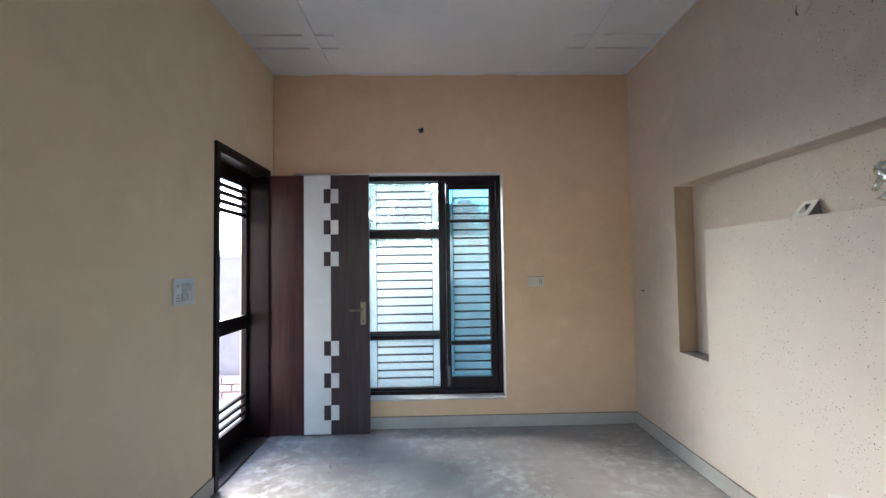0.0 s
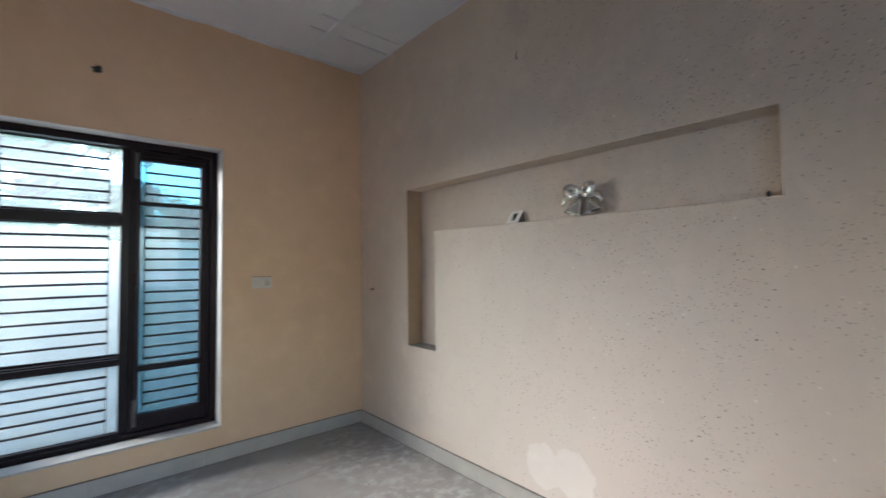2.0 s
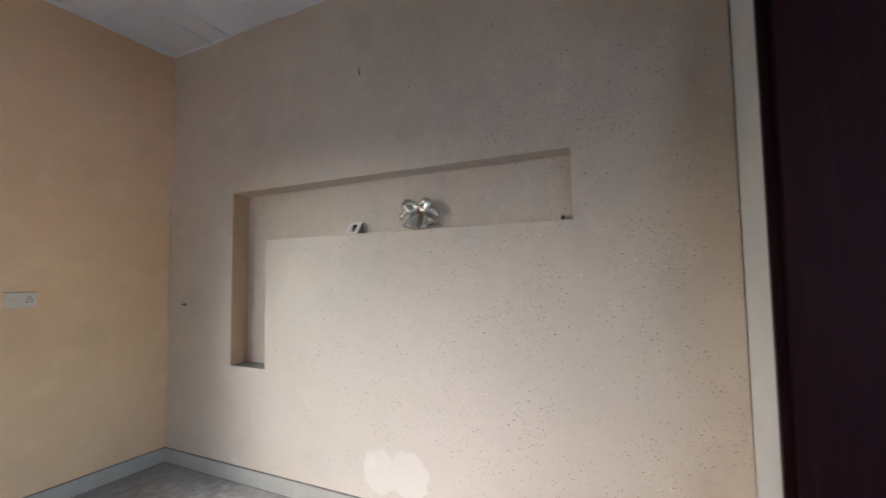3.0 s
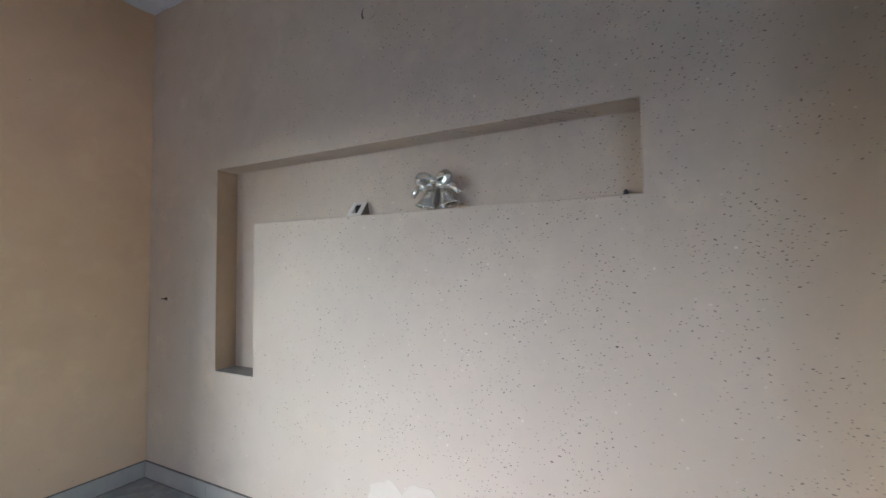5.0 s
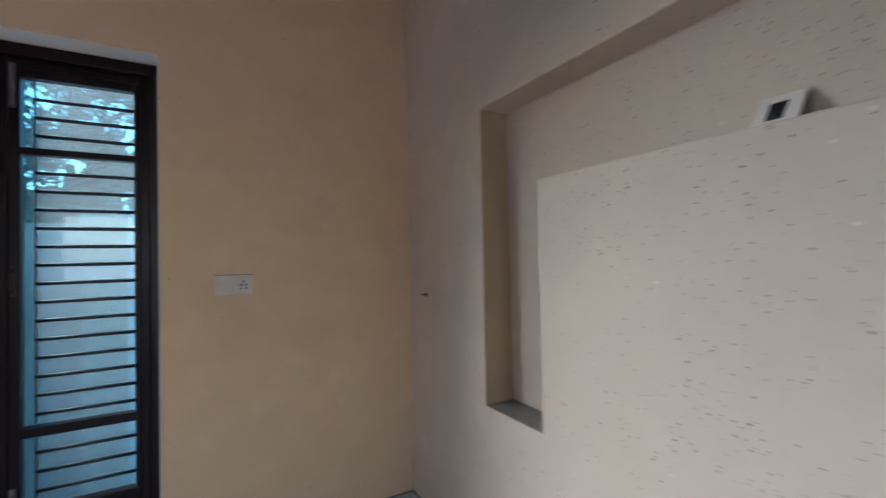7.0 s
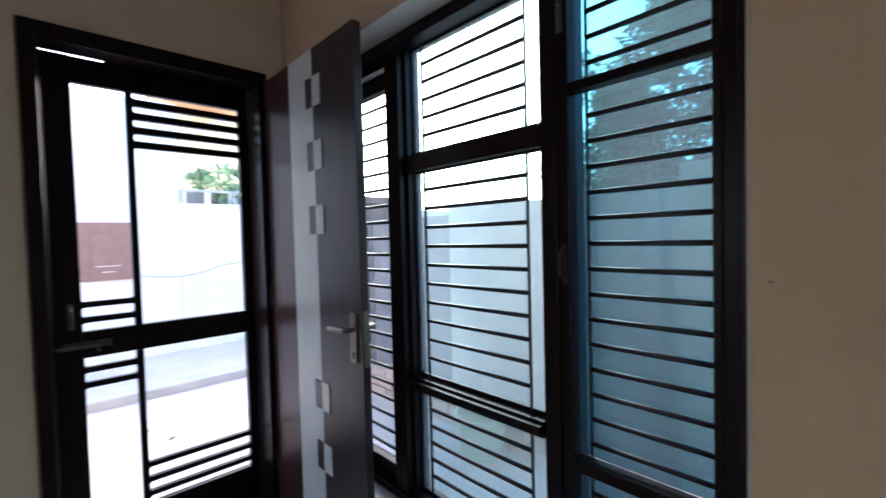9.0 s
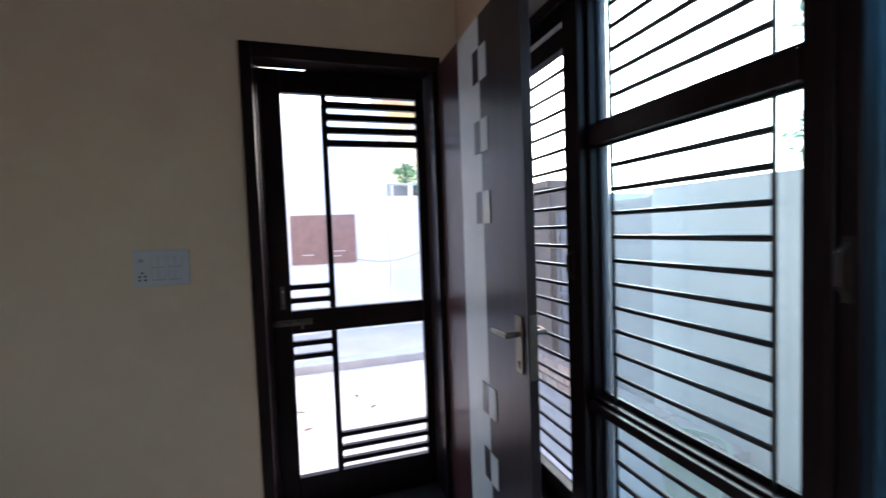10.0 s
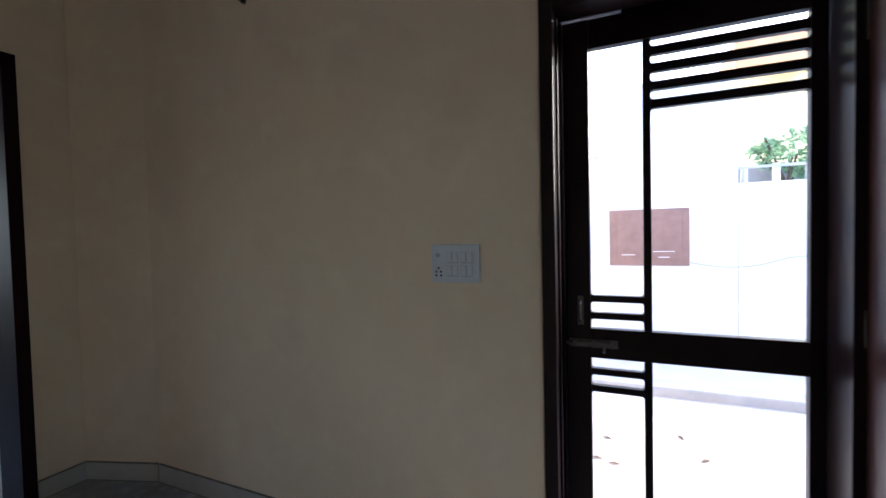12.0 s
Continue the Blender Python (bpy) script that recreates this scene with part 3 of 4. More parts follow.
for z in (1.081, 1.019, 0.8155, 0.7535):
    part("bar", flared_bar(2.690, 2.864, z, 0.0115), BROWN, screen)
for z in (0.350, 0.284, 0.222):
    part("bar", flared_bar(2.890, 3.318, z, 0.011), BROWN, screen)
bm = boxes((SX1, SX1 + 0.004, 2.615, 2.78, 0.905, 0.935), bevel=0.0015)
rod(bm, (SX1 + 0.013, 2.60, 0.920), (SX1 + 0.013, 2.775, 0.920), 0.007, 10)
for y in (2.635, 2.70, 2.76):
    box(bm, SX1 + 0.003, SX1 + 0.021, y - 0.006, y + 0.006, 0.908, 0.932, 0.001)
rod(bm, (SX1 + 0.013, 2.735, 0.92), (SX1 + 0.03, 2.735, 0.895), 0.005, 8)
part("sliding_bolt", bm, DULL, screen, "dull steel sliding bolt")
bm = boxes((SX1, SX1 + 0.004, 2.645, 2.665, 0.985, 1.09), bevel=0.0015)
for a, b in (((0.004, 1.0), (0.03, 1.015)), ((0.03, 1.015), (0.03, 1.06)), ((0.03, 1.06), (0.004, 1.075))):
    rod(bm, (SX1 + a[0], 2.655, a[1]), (SX1 + b[0], 2.655, b[1]), 0.0055, 8)
part("pull_handle", bm, DULL, screen, "dull steel pull handle")

# ---- the wooden leaf, open flat in front of the wall ----
leaf = thing("wooden_door", (-1.49, 3.40, 0.01), "walnut laminate door leaf with white stripe, standing open", "door")
LY0, LY1 = 3.39, 3.425
part("core", boxes((-1.484, -0.692, LY0 + 0.002, LY1 - 0.002, 0.010, 2.08), bevel=0.0015), LAMINATE_B, leaf)
part("panel", boxes((-1.486, -1.2145, LY0, LY0 + 0.003, 0.011, 2.079)), LAMINATE, leaf, "reddish walnut laminate panel")
part("stripe", boxes((-1.2135, -0.9995, LY0, LY0 + 0.003, 0.011, 2.079)), WHITE_LAM, leaf, "white laminate stripe")
part("panel", boxes((-0.9985, -0.6905, LY0, LY0 + 0.003, 0.011, 2.079)), LAMINATE_B, leaf, "grey-brown walnut laminate panel")
dark_sq = mesh_of("dark_square", boxes((-1.054, -0.9995, LY0 - 0.004, LY0 + 0.001, -0.1155, 0.0), bevel=0.001), LAMINATE_B)
pale_sq = mesh_of("white_square", boxes((-0.9985, -0.936, LY0 - 0.004, LY0 + 0.001, -0.1155, 0.0), bevel=0.001), WHITE_LAM)
for z in (1.967, 1.714, 1.458, 0.744, 0.490, 0.237):
    for me in (dark_sq, pale_sq):
        o = new(me.name, me)
        o.parent = leaf
        o.matrix_parent_inverse = leaf.matrix_basis.inverted()
        o.location = (0, 0, z)
for ys, d in ((LY0, -1), (LY1, 1)):
    bm = bmesh.new()
    box(bm, -0.762, -0.719, *sorted((ys, ys + d * 0.007)), 0.872, 1.052, 0.003)
    rod(bm, (-0.740, ys, 0.993), (-0.740, ys + d * 0.05, 0.993), 0.009, 12)
    rod(bm, (-0.735, ys + d * 0.046, 0.993), (-0.785, ys + d * 0.050, 0.994), 0.0095, 12)
    rod(bm, (-0.783, ys + d * 0.050, 0.994), (-0.845, ys + d * 0.046, 0.990), 0.0085, 12)
    handle = part("lever_handle", bm, STEEL, leaf, "satin steel lever handle", False)
    bm = bmesh.new()
    rod(bm, (-0.740, ys + d * 0.0065, 0.905), (-0.740, ys + d * 0.009, 0.905), 0.006, 10)
    box(bm, -0.7425, -0.7375, *sorted((ys + d * 0.0065, ys + d * 0.009)), 0.888, 0.902)
    part("keyhole", bm, PIN, handle)
part("lock_plate", boxes((-0.6925, -0.6895, LY0 + 0.006, LY1 - 0.006, 0.86, 1.06)), STEEL, leaf, "steel lock face plate")
for z in (0.25, 1.05, 1.85):
    bm = bmesh.new()
    rod(bm, (-1.490, LY0 - 0.003, z - 0.05), (-1.490, LY0 - 0.003, z + 0.05), 0.006, 10)
    part("hinge", bm, DULL, leaf)

# ---- back doorway: frame and open leaf ----
door = thing("door_2", (-0.1, -0.08, 0), "dark brown wooden frame of a wide doorway", "door", "", "structure")
BX0, BX1, BZ = BACK[0], BACK[1], BACK[3]
part("door_frame", boxes((BX0 + 0.002, BX0 + 0.06, -0.198, Y0 + 0.012, 0, BZ - 0.002), (BX1 - 0.03, BX1 - 0.002, -0.198, Y0 + 0.012, 0, BZ - 0.002), (BX0 + 0.06, BX1 - 0.03, -0.198, Y0 + 0.012, BZ - 0.06, BZ - 0.002), bevel=0.003), HALL_WOOD, door)
leaf2 = thing("hall_door", (BX1 - 0.03, -0.2, 0.01), "dark walnut door leaf, open into the hall", "door")
part("panel", boxes((BX1 - 0.07, BX1 - 0.033, -1.10, -0.0, 0.012, BZ - 0.065), bevel=0.002), HALL_WOOD, leaf2)

# ---- switchboard, socket and wall fittings ----
board = thing("switchboard", (X0, 2.226, 1.145), "white plastic switchboard with switches and a socket", "switchboard")
part("cover_plate", boxes((X0, X0 + 0.014, 2.131, 2.322, 1.145, 1.287), bevel=0.004), SWITCH, board)
bx = X0 + 0.014
for y, z, kind in ((2.158, 1.247, "i"), (2.205, 1.240, "s"), (2.228, 1.240, "s"), (2.262, 1.240, "s"), (2.285, 1.240, "s"),
                   (2.205, 1.190, "s"), (2.228, 1.190, "s"), (2.262, 1.190, "s"), (2.285, 1.190, "s")):
    if kind == "s":
        bm = boxes((bx - 0.001, bx + 0.005, y - 0.0105, y + 0.0105, z - 0.019, z + 0.019), bevel=0.002)
        sw = part("switch", bm, SWITCH, board)
        # grey strips beside and below the switch draw its shadow in colour
        part("shadow_rim", boxes((bx - 0.001, bx + 0.0006, y - 0.0125, y - 0.0107, z - 0.020, z + 0.020), (bx - 0.001, bx + 0.0006, y - 0.0107, y + 0.0107, z - 0.0225, z - 0.0195)), SWITCH_GREY, sw)
    else:
        bm = bmesh.new()
        rod(bm, (bx - 0.001, y, z), (bx + 0.004, y, z), 0.008, 14)
        part("indicator", bm, SWITCH_GREY, board, "small grey indicator lamp")


def pins(axis, centre_pt, parent):
    """Five round socket holes."""
    for a, z in ((0, 0.016), (-0.009, 0.002), (0.009, 0.002), (-0.010, -0.012), (0.010, -0.012)):
        bm = bmesh.new()
        c = Vector(centre_pt)
        if axis == "x":
            rod(bm, (c.x - 0.001, c.y + a, c.z + z), (c.x + 0.0012, c.y + a, c.z + z), 0.0043, 10)
        else:
            rod(bm, (c.x + a, c.y + 0.001, c.z + z), (c.x + a, c.y - 0.0012, c.z + z), 0.0043, 10)
        part("socket_hole", bm, PIN, parent)


pins("x", (bx, 2.160, 1.183), board)
outlet = thing("wall_socket", (0.682, Y1, 1.15), "grubby white plastic wall socket on the cream wall", "socket")
part("cover_plate", boxes((0.613, 0.752, Y1 - 0.012, Y1, 1.150, 1.230), bevel=0.003), GRUBBY, outlet)
part("dirt_line", boxes((0.611, 0.754, Y1 - 0.006, Y1, 1.231, 1.2345)), OUT_BROWN, outlet, "grime along the top edge")
pins("y", (0.718, Y1 - 0.012, 1.188), outlet)


def torn_hole(name, at, axis, size, label, category):
    """A broken-out conduit hole: ragged plaster lip, dark pit, a stub of wire."""
    rng = random.Random(len(name) + int(at[1] * 100))
    t = thing(name, at, label, category)
    c = Vector(at)
    u, w = (Vector((1, 0, 0)), Vector((0, -1, 0))) if axis == "y" else (Vector((0, 1, 0)), Vector((axis, 0, 0)))
    z = Vector((0, 0, 1))
    rad = [size * rng.uniform(0.65, 1.15) for _ in range(18)]
    bm = bmesh.new()
    rings = []
    for s, h in ((1.25, 0.0), (1.05, 0.004), (0.92, 0.002)):
        rings.append([bm.verts.new(c + (u * math.cos(i * math.tau / 18) + z * math.sin(i * math.tau / 18)) * rad[i] * s + w * (h + 0.0006)) for i in range(18)])
    for a, b in zip(rings, rings[1:]):
        for i in range(18):
            bm.faces.new((a[i], a[(i + 1) % 18], b[(i + 1) % 18], b[i]))
    part("lip", bm, DIRT, t, "crumbled plaster lip")
    bm = bmesh.new()
    vs = [bm.verts.new(c + (u * math.cos(i * math.tau / 18) + z * math.sin(i * math.tau / 18)) * rad[i] * 0.94 + w * 0.0012) for i in range(18)]
    bm.faces.new(vs)
    part("pit", bm, PIN, t)
    bm = bmesh.new()
    p0 = c + w * 0.001
    for k in range(2):
        q = c + w * rng.uniform(0.015, 0.03) + u * rng.uniform(-size, size) * 0.8 + z * rng.uniform(-size, 0.2 * size)
        rod(bm, p0, q, 0.0025, 6)
    part("wire", bm, BROWN, t)


torn_hole("wire_hole", (-0.262, Y1, 2.479), "y", 0.022, "dark broken wire hole high in the plaster", "wire hole")
torn_hole("wire_hole", (X0, 1.191, 2.431), 1, 0.018, "dark broken wire hole high in the plaster", "wire hole")
torn_hole("nail_hole", (X1, 3.308, 1.114), -1, 0.009, "dark nail hole in the plaster", "hole")
cover = thing("round_cover", (X1, 1.769, 2.473), "round cream conduit cover, slightly loose in the wall", "conduit cover")
bm = bmesh.new()
rod(bm, (X1 + 0.002, 1.755, 2.473), (X1 - 0.006, 1.755, 2.473), 0.036, 24)
part("disc", bm, RIGHT, cover)
bm = bmesh.new()
for i in range(5):
    a0, a1 = math.radians(140 + i * 15), math.radians(155 + i * 15)
    rod(bm, (X1 - 0.002, 1.757 - 0.040 * math.cos(a0), 2.473 + 0.040 * math.sin(a0)), (X1 - 0.002, 1.757 - 0.040 * math.cos(a1), 2.473 + 0.040 * math.sin(a1)), 0.0015 + 0.0013 * i, 6)
part("gap", bm, DIRT, cover, "dark gap round the edge")

# open conduit box at the back of the niche, its flap hanging
NX = X1 + NICHE_DEPTH
cbox = thing("conduit_box", (NX - 0.04, 1.88, NICHE[4]), "small open white conduit box in the niche", "conduit box")
ya, yb, za, zb = 1.862, 1.945, NICHE[4] + 0.002, NICHE[4] + 0.080
tilt = Matrix.Translation((NX - 0.006, 0, zb)) @ Matrix.Rotation(math.atan2(0.062, zb - za), 4, "Y")
ln = math.hypot(0.062, zb - za)
bm = boxes((-0.004, 0.0, ya, yb, -0.018, 0.0), (-0.004, 0.0, ya, yb, -ln, -ln + 0.022), (-0.004, 0.0, ya, ya + 0.026, -ln + 0.022, -0.018), (-0.004, 0.0, yb - 0.022, yb, -ln + 0.022, -0.018))
bmesh.ops.transform(bm, matrix=tilt, verts=bm.verts)
part("front_plate", bm, RAW, cbox, "white plate leaning on the wall, with a square hole")
part("lining", boxes((NX - 0.005, NX - 0.001, ya + 0.004, yb - 0.004, za, zb - 0.004)), PIN, cbox)
# dark sheet in the wedge: the shade behind the plate put into colour
bm = bmesh.new()
f = bm.faces.new([bm.verts.new(q) for q in ((NX - 0.008, ya, zb - 0.002), (NX - 0.064, ya, za), (NX - 0.002, ya - 0.012, za))])
r = bmesh.ops.extrude_face_region(bm, geom=[f])
bmesh.ops.translate(bm, vec=(0, 0.003, 0), verts=[v for v in r["geom"] if isinstance(v, bmesh.types.BMVert)])
part("side", bm, DIRT, cbox, "dark triangle for the shaded side")

# ---- silver bells ornament leaning in the niche ----
bells = thing("bell_ornament", (NX - 0.05, 1.465, NICHE[4]), "shiny silver twin bells with a bow, standing in the niche", "ornament")


def lathe(profile, m, seg=28):
    bm = bmesh.new()
    rings = []
    for r, h in profile:
        rings.append([bm.verts.new(m @ Vector((r * math.cos(i * math.tau / seg), r * math.sin(i * math.tau / seg), h))) for i in range(seg)])
    for a, b in zip(rings, rings[1:]):
        for i in range(seg):
            bm.faces.new((a[i], a[(i + 1) % seg], b[(i + 1) % seg], b[i]))
    return bm


BELL = ((0.004, 0.098), (0.015, 0.096), (0.022, 0.088), (0.026, 0.070), (0.029, 0.048), (0.034, 0.030), (0.043, 0.014), (0.052, 0.004), (0.053, 0.000), (0.050, 0.001), (0.040, 0.012), (0.028, 0.030))
BXm = NX - 0.038
for yc, lean in ((1.506, 15), (1.418, -15)):
    m = Matrix.Translation((BXm, yc + lean * 0.0009, NICHE[4] + 0.022)) @ Matrix.Rotation(radians(13), 4, "Y") @ Matrix.Rotation(radians(lean), 4, "X") @ Matrix.Diagonal((0.55, 1.12, 1.16, 1))
    bell = part("bell", lathe(BELL, m), CHROME, bells, "silver embossed bell", True)
    bm = bmesh.new()
    bmesh.ops.create_uvsphere(bm, u_segments=14, v_segments=8, radius=0.011, matrix=m @ Matrix.Translation((0, 0, 0.004)))
    part("clapper", bm, CHROME, bell, "", True)


def ribbon(pts, width, thick=0.006):
    """A folded band along points, standing on edge against the wall."""
    bm = bmesh.new()
    rows = []
    n = len(pts)
    for i, (y, z, dx) in enumerate(pts):
        a, b = pts[max(i - 1, 0)], pts[min(i + 1, n - 1)]
        d = Vector((0, b[0] - a[0], b[1] - a[1])).normalized()
        nrm = Vector((0, -d.z, d.y))
        w = width * (0.75 + 0.45 * math.sin(math.pi * i / (n - 1)))
        c = Vector((BXm - dx, y, z))
        rows.append([bm.verts.new(c + nrm * s * w / 2 + Vector((-k, 0, 0))) for s, k in ((-1, 0), (-0.5, thick), (0.5, thick), (1, 0), (0.5, -thick), (-0.5, -thick))])
    for a, b in zip(rows, rows[1:]):
        for k in range(6):
            bm.faces.new((a[k], a[(k + 1) % 6], b[(k + 1) % 6], b[k]))
    bm.faces.new(rows[0])
    bm.faces.new(rows[-1])
    return bm


KY, KZ = 1.463, NICHE[4] + 0.132
for s in (1, -1):
    loop = []
    for i in range(17):
        a = -2.6 + 5.2 * i / 16
        loop.append((KY + s * (0.038 + 0.034 * math.cos(a)), KZ + 0.006 + 0.020 * math.sin(a) + 0.008 * math.cos(a), 0.022 + 0.010 * math.cos(a)))
    part("bow_loop", ribbon(loop, 0.036, 0.012), CHROME, bells, "", True)
    tail = [(KY + s * (0.01 + 0.105 * t), KZ - 0.002 - 0.060 * t * t - 0.012 * math.sin(6 * t), 0.018 + 0.012 * math.sin(5 * t)) for t in [i / 10 for i in range(11)]]
    part("ribbon_tail", ribbon(tail, 0.032, 0.008), CHROME, bells, "", True)
bm = bmesh.new()
bmesh.ops.create_uvsphere(bm, u_segments=16, v_segments=10, radius=0.017, matrix=Matrix.Translation((BXm - 0.026, KY, KZ)) @ Matrix.Diagonal((0.8, 1.15, 0.85, 1)))
part("knot", bm, CHROME, bells, "", True)

bm = bmesh.new()
rod(bm, (NX, 0.70, NICHE[4] + 0.022), (NX - 0.035, 0.695, NICHE[4] + 0.026), 0.007, 8)
rod(bm, (NX - 0.034, 0.695, NICHE[4] + 0.026), (NX - 0.038, 0.695, NICHE[4] + 0.001), 0.008, 8)
single("bent_nail", bm, PIN, "dark bent nail at the end of the niche", "nail")

# white filler patch low on the right wall
rng = random.Random(4)
bm = bmesh.new()
for yc, zc, ry, rz in ((1.67, 0.26, 0.105, 0.115), (1.49, 0.27, 0.115, 0.125)):
    vs = [bm.verts.new((X1 - 0.002 - 0.0004 * (yc < 1.6), yc + ry * rng.uniform(0.9, 1.1) * math.cos(i * math.tau / 26), zc + rz * rng.uniform(0.9, 1.1) * math.sin(i * math.tau / 26))) for i in range(26)]
    f = bm.faces.new(vs)
    r = bmesh.ops.extrude_face_region(bm, geom=[f])
    bmesh.ops.translate(bm, vec=(0.0025, 0, 0), verts=[v for v in r["geom"] if isinstance(v, bmesh.types.BMVert)])
single("filler_patch", bm, FILLER, "white filler patch smeared on the weathered wall", "wall patch")

# ---- outdoors ----
GZ = -0.12
single("ground", boxes((-400, 400, -400, 400, GZ - 0.3, GZ)), GROUND, "pale dusty concrete ground", "ground", "structure")
single("door_step", boxes((-2.15, -1.735, 2.35, 3.6, GZ, -0.03), bevel=0.01), GROUND, "pale concrete doorstep", "step", "structure")
single("kerb", boxes((-4.36, -4.14, -3.0, 30.0, GZ - 0.05, GZ + 0.085), bevel=0.015), KERB, "low grey concrete kerb", "kerb", "structure")

fence = thing("boundary_wall", (-0.5, 4.95, GZ), "pale plastered boundary wall with a brick foot", "boundary wall")
part("wall_face", boxes((-1.79, 8.0, 4.90, 5.02, GZ, 1.54), bevel=0.006), OUT_GREY, fence)
part("pillar", boxes((-0.02, 0.20, 4.52, 4.90, GZ, 1.60), bevel=0.012), OUT_WHITE, fence, "white square pillar")
for row in range(3):
    for i in range(9):
        part("brick", boxes((-3.25 + i * 0.235 + 0.11 * (row % 2), -3.03 + i * 0.235 + 0.11 * (row % 2), 4.80, 4.899, GZ + row * 0.085, GZ + 0.072 + row * 0.085), bevel=0.004), BRICK, fence)

house = thing("neighbour_house", (-8, 2, GZ), "white house with a brown shuttered window across the lane", "house")
part("wall", boxes((-9.0, -5.95, -8.0, 3.95, GZ, 3.15)), OUT_WHITE, house)
part("low_wall", boxes((-7.2, -5.95, 3.955, 12.0, GZ, 1.85)), OUT_WHITE, house)
part("upper_storey", boxes((-12.0, -7.6, -8.0, 2.2, 3.15, 6.0)), OUT_YELLOW, house, "pale yellow upper storey")
part("rear_wall", boxes((-12.4, -10.2, 4.7, 6.3, GZ, 4.30)), OUT_YELLOW, house)
part("roof_slab", boxes((-12.4, -9.6, 4.6, 6.4, 4.30, 4.85)), OUT_ORANGE, house, "terracotta painted roof slab")
part("sunshade", boxes((-5.95, -5.55, 0.2, 2.42, 2.27, 2.34), bevel=0.01), OUT_WHITE, house, "thin concrete sunshade")
shut = part("shutter", boxes((-5.955, -5.92, 2.56, 3.455, 0.89, 1.59), bevel=0.006), OUT_BROWN, house, "brown painted shutter")
part("shutter_panel", boxes((-5.92, -5.91, 2.64, 2.99, 0.97, 1.51), (-5.92, -5.91, 3.03, 3.38, 0.97, 1.51), bevel=0.004), OUT_BROWN, shut)
part("terrace_wall", boxes((-7.0, -6.9, 4.02, 8.0, 1.85, 2.14)), GATE, house, "grey wall at the back of the terrace")
for y in (4.04, 4.36, 4.72):
    part("terrace_post", boxes((-6.32, -6.26, y, y + 0.07, 1.85, 2.09), bevel=0.006), OUT_WHITE, house)
bm = boxes((-10.3, -9.9, 4.6, 5.9, -0.06, 0.0), bevel=0.01)
bmesh.ops.transform(bm, matrix=Matrix.Translation((0, 4.6, 3.42)) @ Matrix.Rotation(math.atan2(0.47, 0.72), 4, "X") @ Matrix.Translation((0, -4.6, 0)), verts=bm.verts)
part("lean_to_roof", bm, KERB, house, "sloping grey sheet roof")
for y0, y1, z in ((2.70, 2.86, 1.02), (3.06, 3.30, 1.06), (3.12, 3.24, 0.99)):
    part("scratch", boxes((-5.911, -5.9075, y0, y1, z, z + 0.008)), OUT_WHITE, shut, "pale scratch in the paint")
part("railing", boxes((-6.06, -6.03, 3.97, 8.0, 2.02, 2.05), (-6.06, -6.03, 4.0, 4.03, 1.85, 2.02), (-6.06, -6.03, 4.6, 4.63, 1.85, 2.02)), KERB, house)
bm = bmesh.new()
cable = [Vector((-5.90, 3.46 + 0.12 * i, 0.93 - 0.10 * math.sin(math.pi * min(i, 8) / 9) + 0.012 * i)) for i in range(12)]
for a, b in zip(cable, cable[1:]):
    rod(bm, a, b, 0.006, 6)
part("cable", bm, KERB, house, "thin hanging cable")

gate = thing("iron_gate", (-2.4, 4.95, GZ), "blue-grey sheet-metal gate in the boundary wall", "gate")
part("gate_sheet", boxes((-2.36, -1.80, 4.95, 4.956, GZ + 0.06, 1.46), (-2.95, -2.37, 4.95, 4.956, GZ + 0.06, 1.46)), GATE, gate)
for x in (-2.93, -2.395, -2.335, -1.82):
    part("gate_stile", boxes((x - 0.018, x + 0.018, 4.93, 4.95, GZ + 0.03, 1.50), bevel=0.003), GATE, gate)
for z in (0.0, 0.7, 1.47):
    part("gate_rail", boxes((-2.95, -2.37, 4.932, 4.949, z - 0.018, z + 0.018), (-2.36, -1.80, 4.932, 4.949, z - 0.018, z + 0.018), bevel=0.003), GATE, gate)
single("gate_pillar", boxes((-3.75, -2.98, 4.88, 5.25, GZ, 1.66), (-3.79, -2.94, 4.84, 5.29, 1.66, 1.73), bevel=0.01), PILLAR, "grey-brown plastered gate pillar", "pillar")


def leaf_cloud(name, centres, count, size, parent, seed):
    """Many small bent leaves scattered in uneven clumps."""
    r = np.random.RandomState(seed)
    verts, faces = [], []
    for k in range(count):
        c, rad = centres[r.randint(len(centres))]
        d = r.normal(size=3)
        d = d / np.linalg.norm(d) * rad * r.uniform(0.25, 1.0) ** 0.5 * np.array([1, 1, 0.8])
        p = np.array(c) + d
        a = r.normal(size=3)
        a = a / np.linalg.norm(a)
        b = np.cross(a, r.normal(size=3))
        b = b / np.linalg.norm(b)
        s = size * r.uniform(0.6, 1.3)
        i = len(verts)
        nn = np.cross(a, b) * s * 0.18
        verts += [tuple(p - a * s), tuple(p + b * s * 0.38 + nn), tuple(p + a * s), tuple(p - b * s * 0.38 + nn)]
        faces += [(i, i + 1, i + 2), (i, i + 2, i + 3)]
    me = bpy.data.meshes.new(name)
    me.from_pydata(verts, [], faces)
    me.materials.append(LEAVES)
    ob = new(name, me)
    ob.parent = parent
    ob.matrix_parent_inverse = parent.matrix_basis.inverted()
    return ob


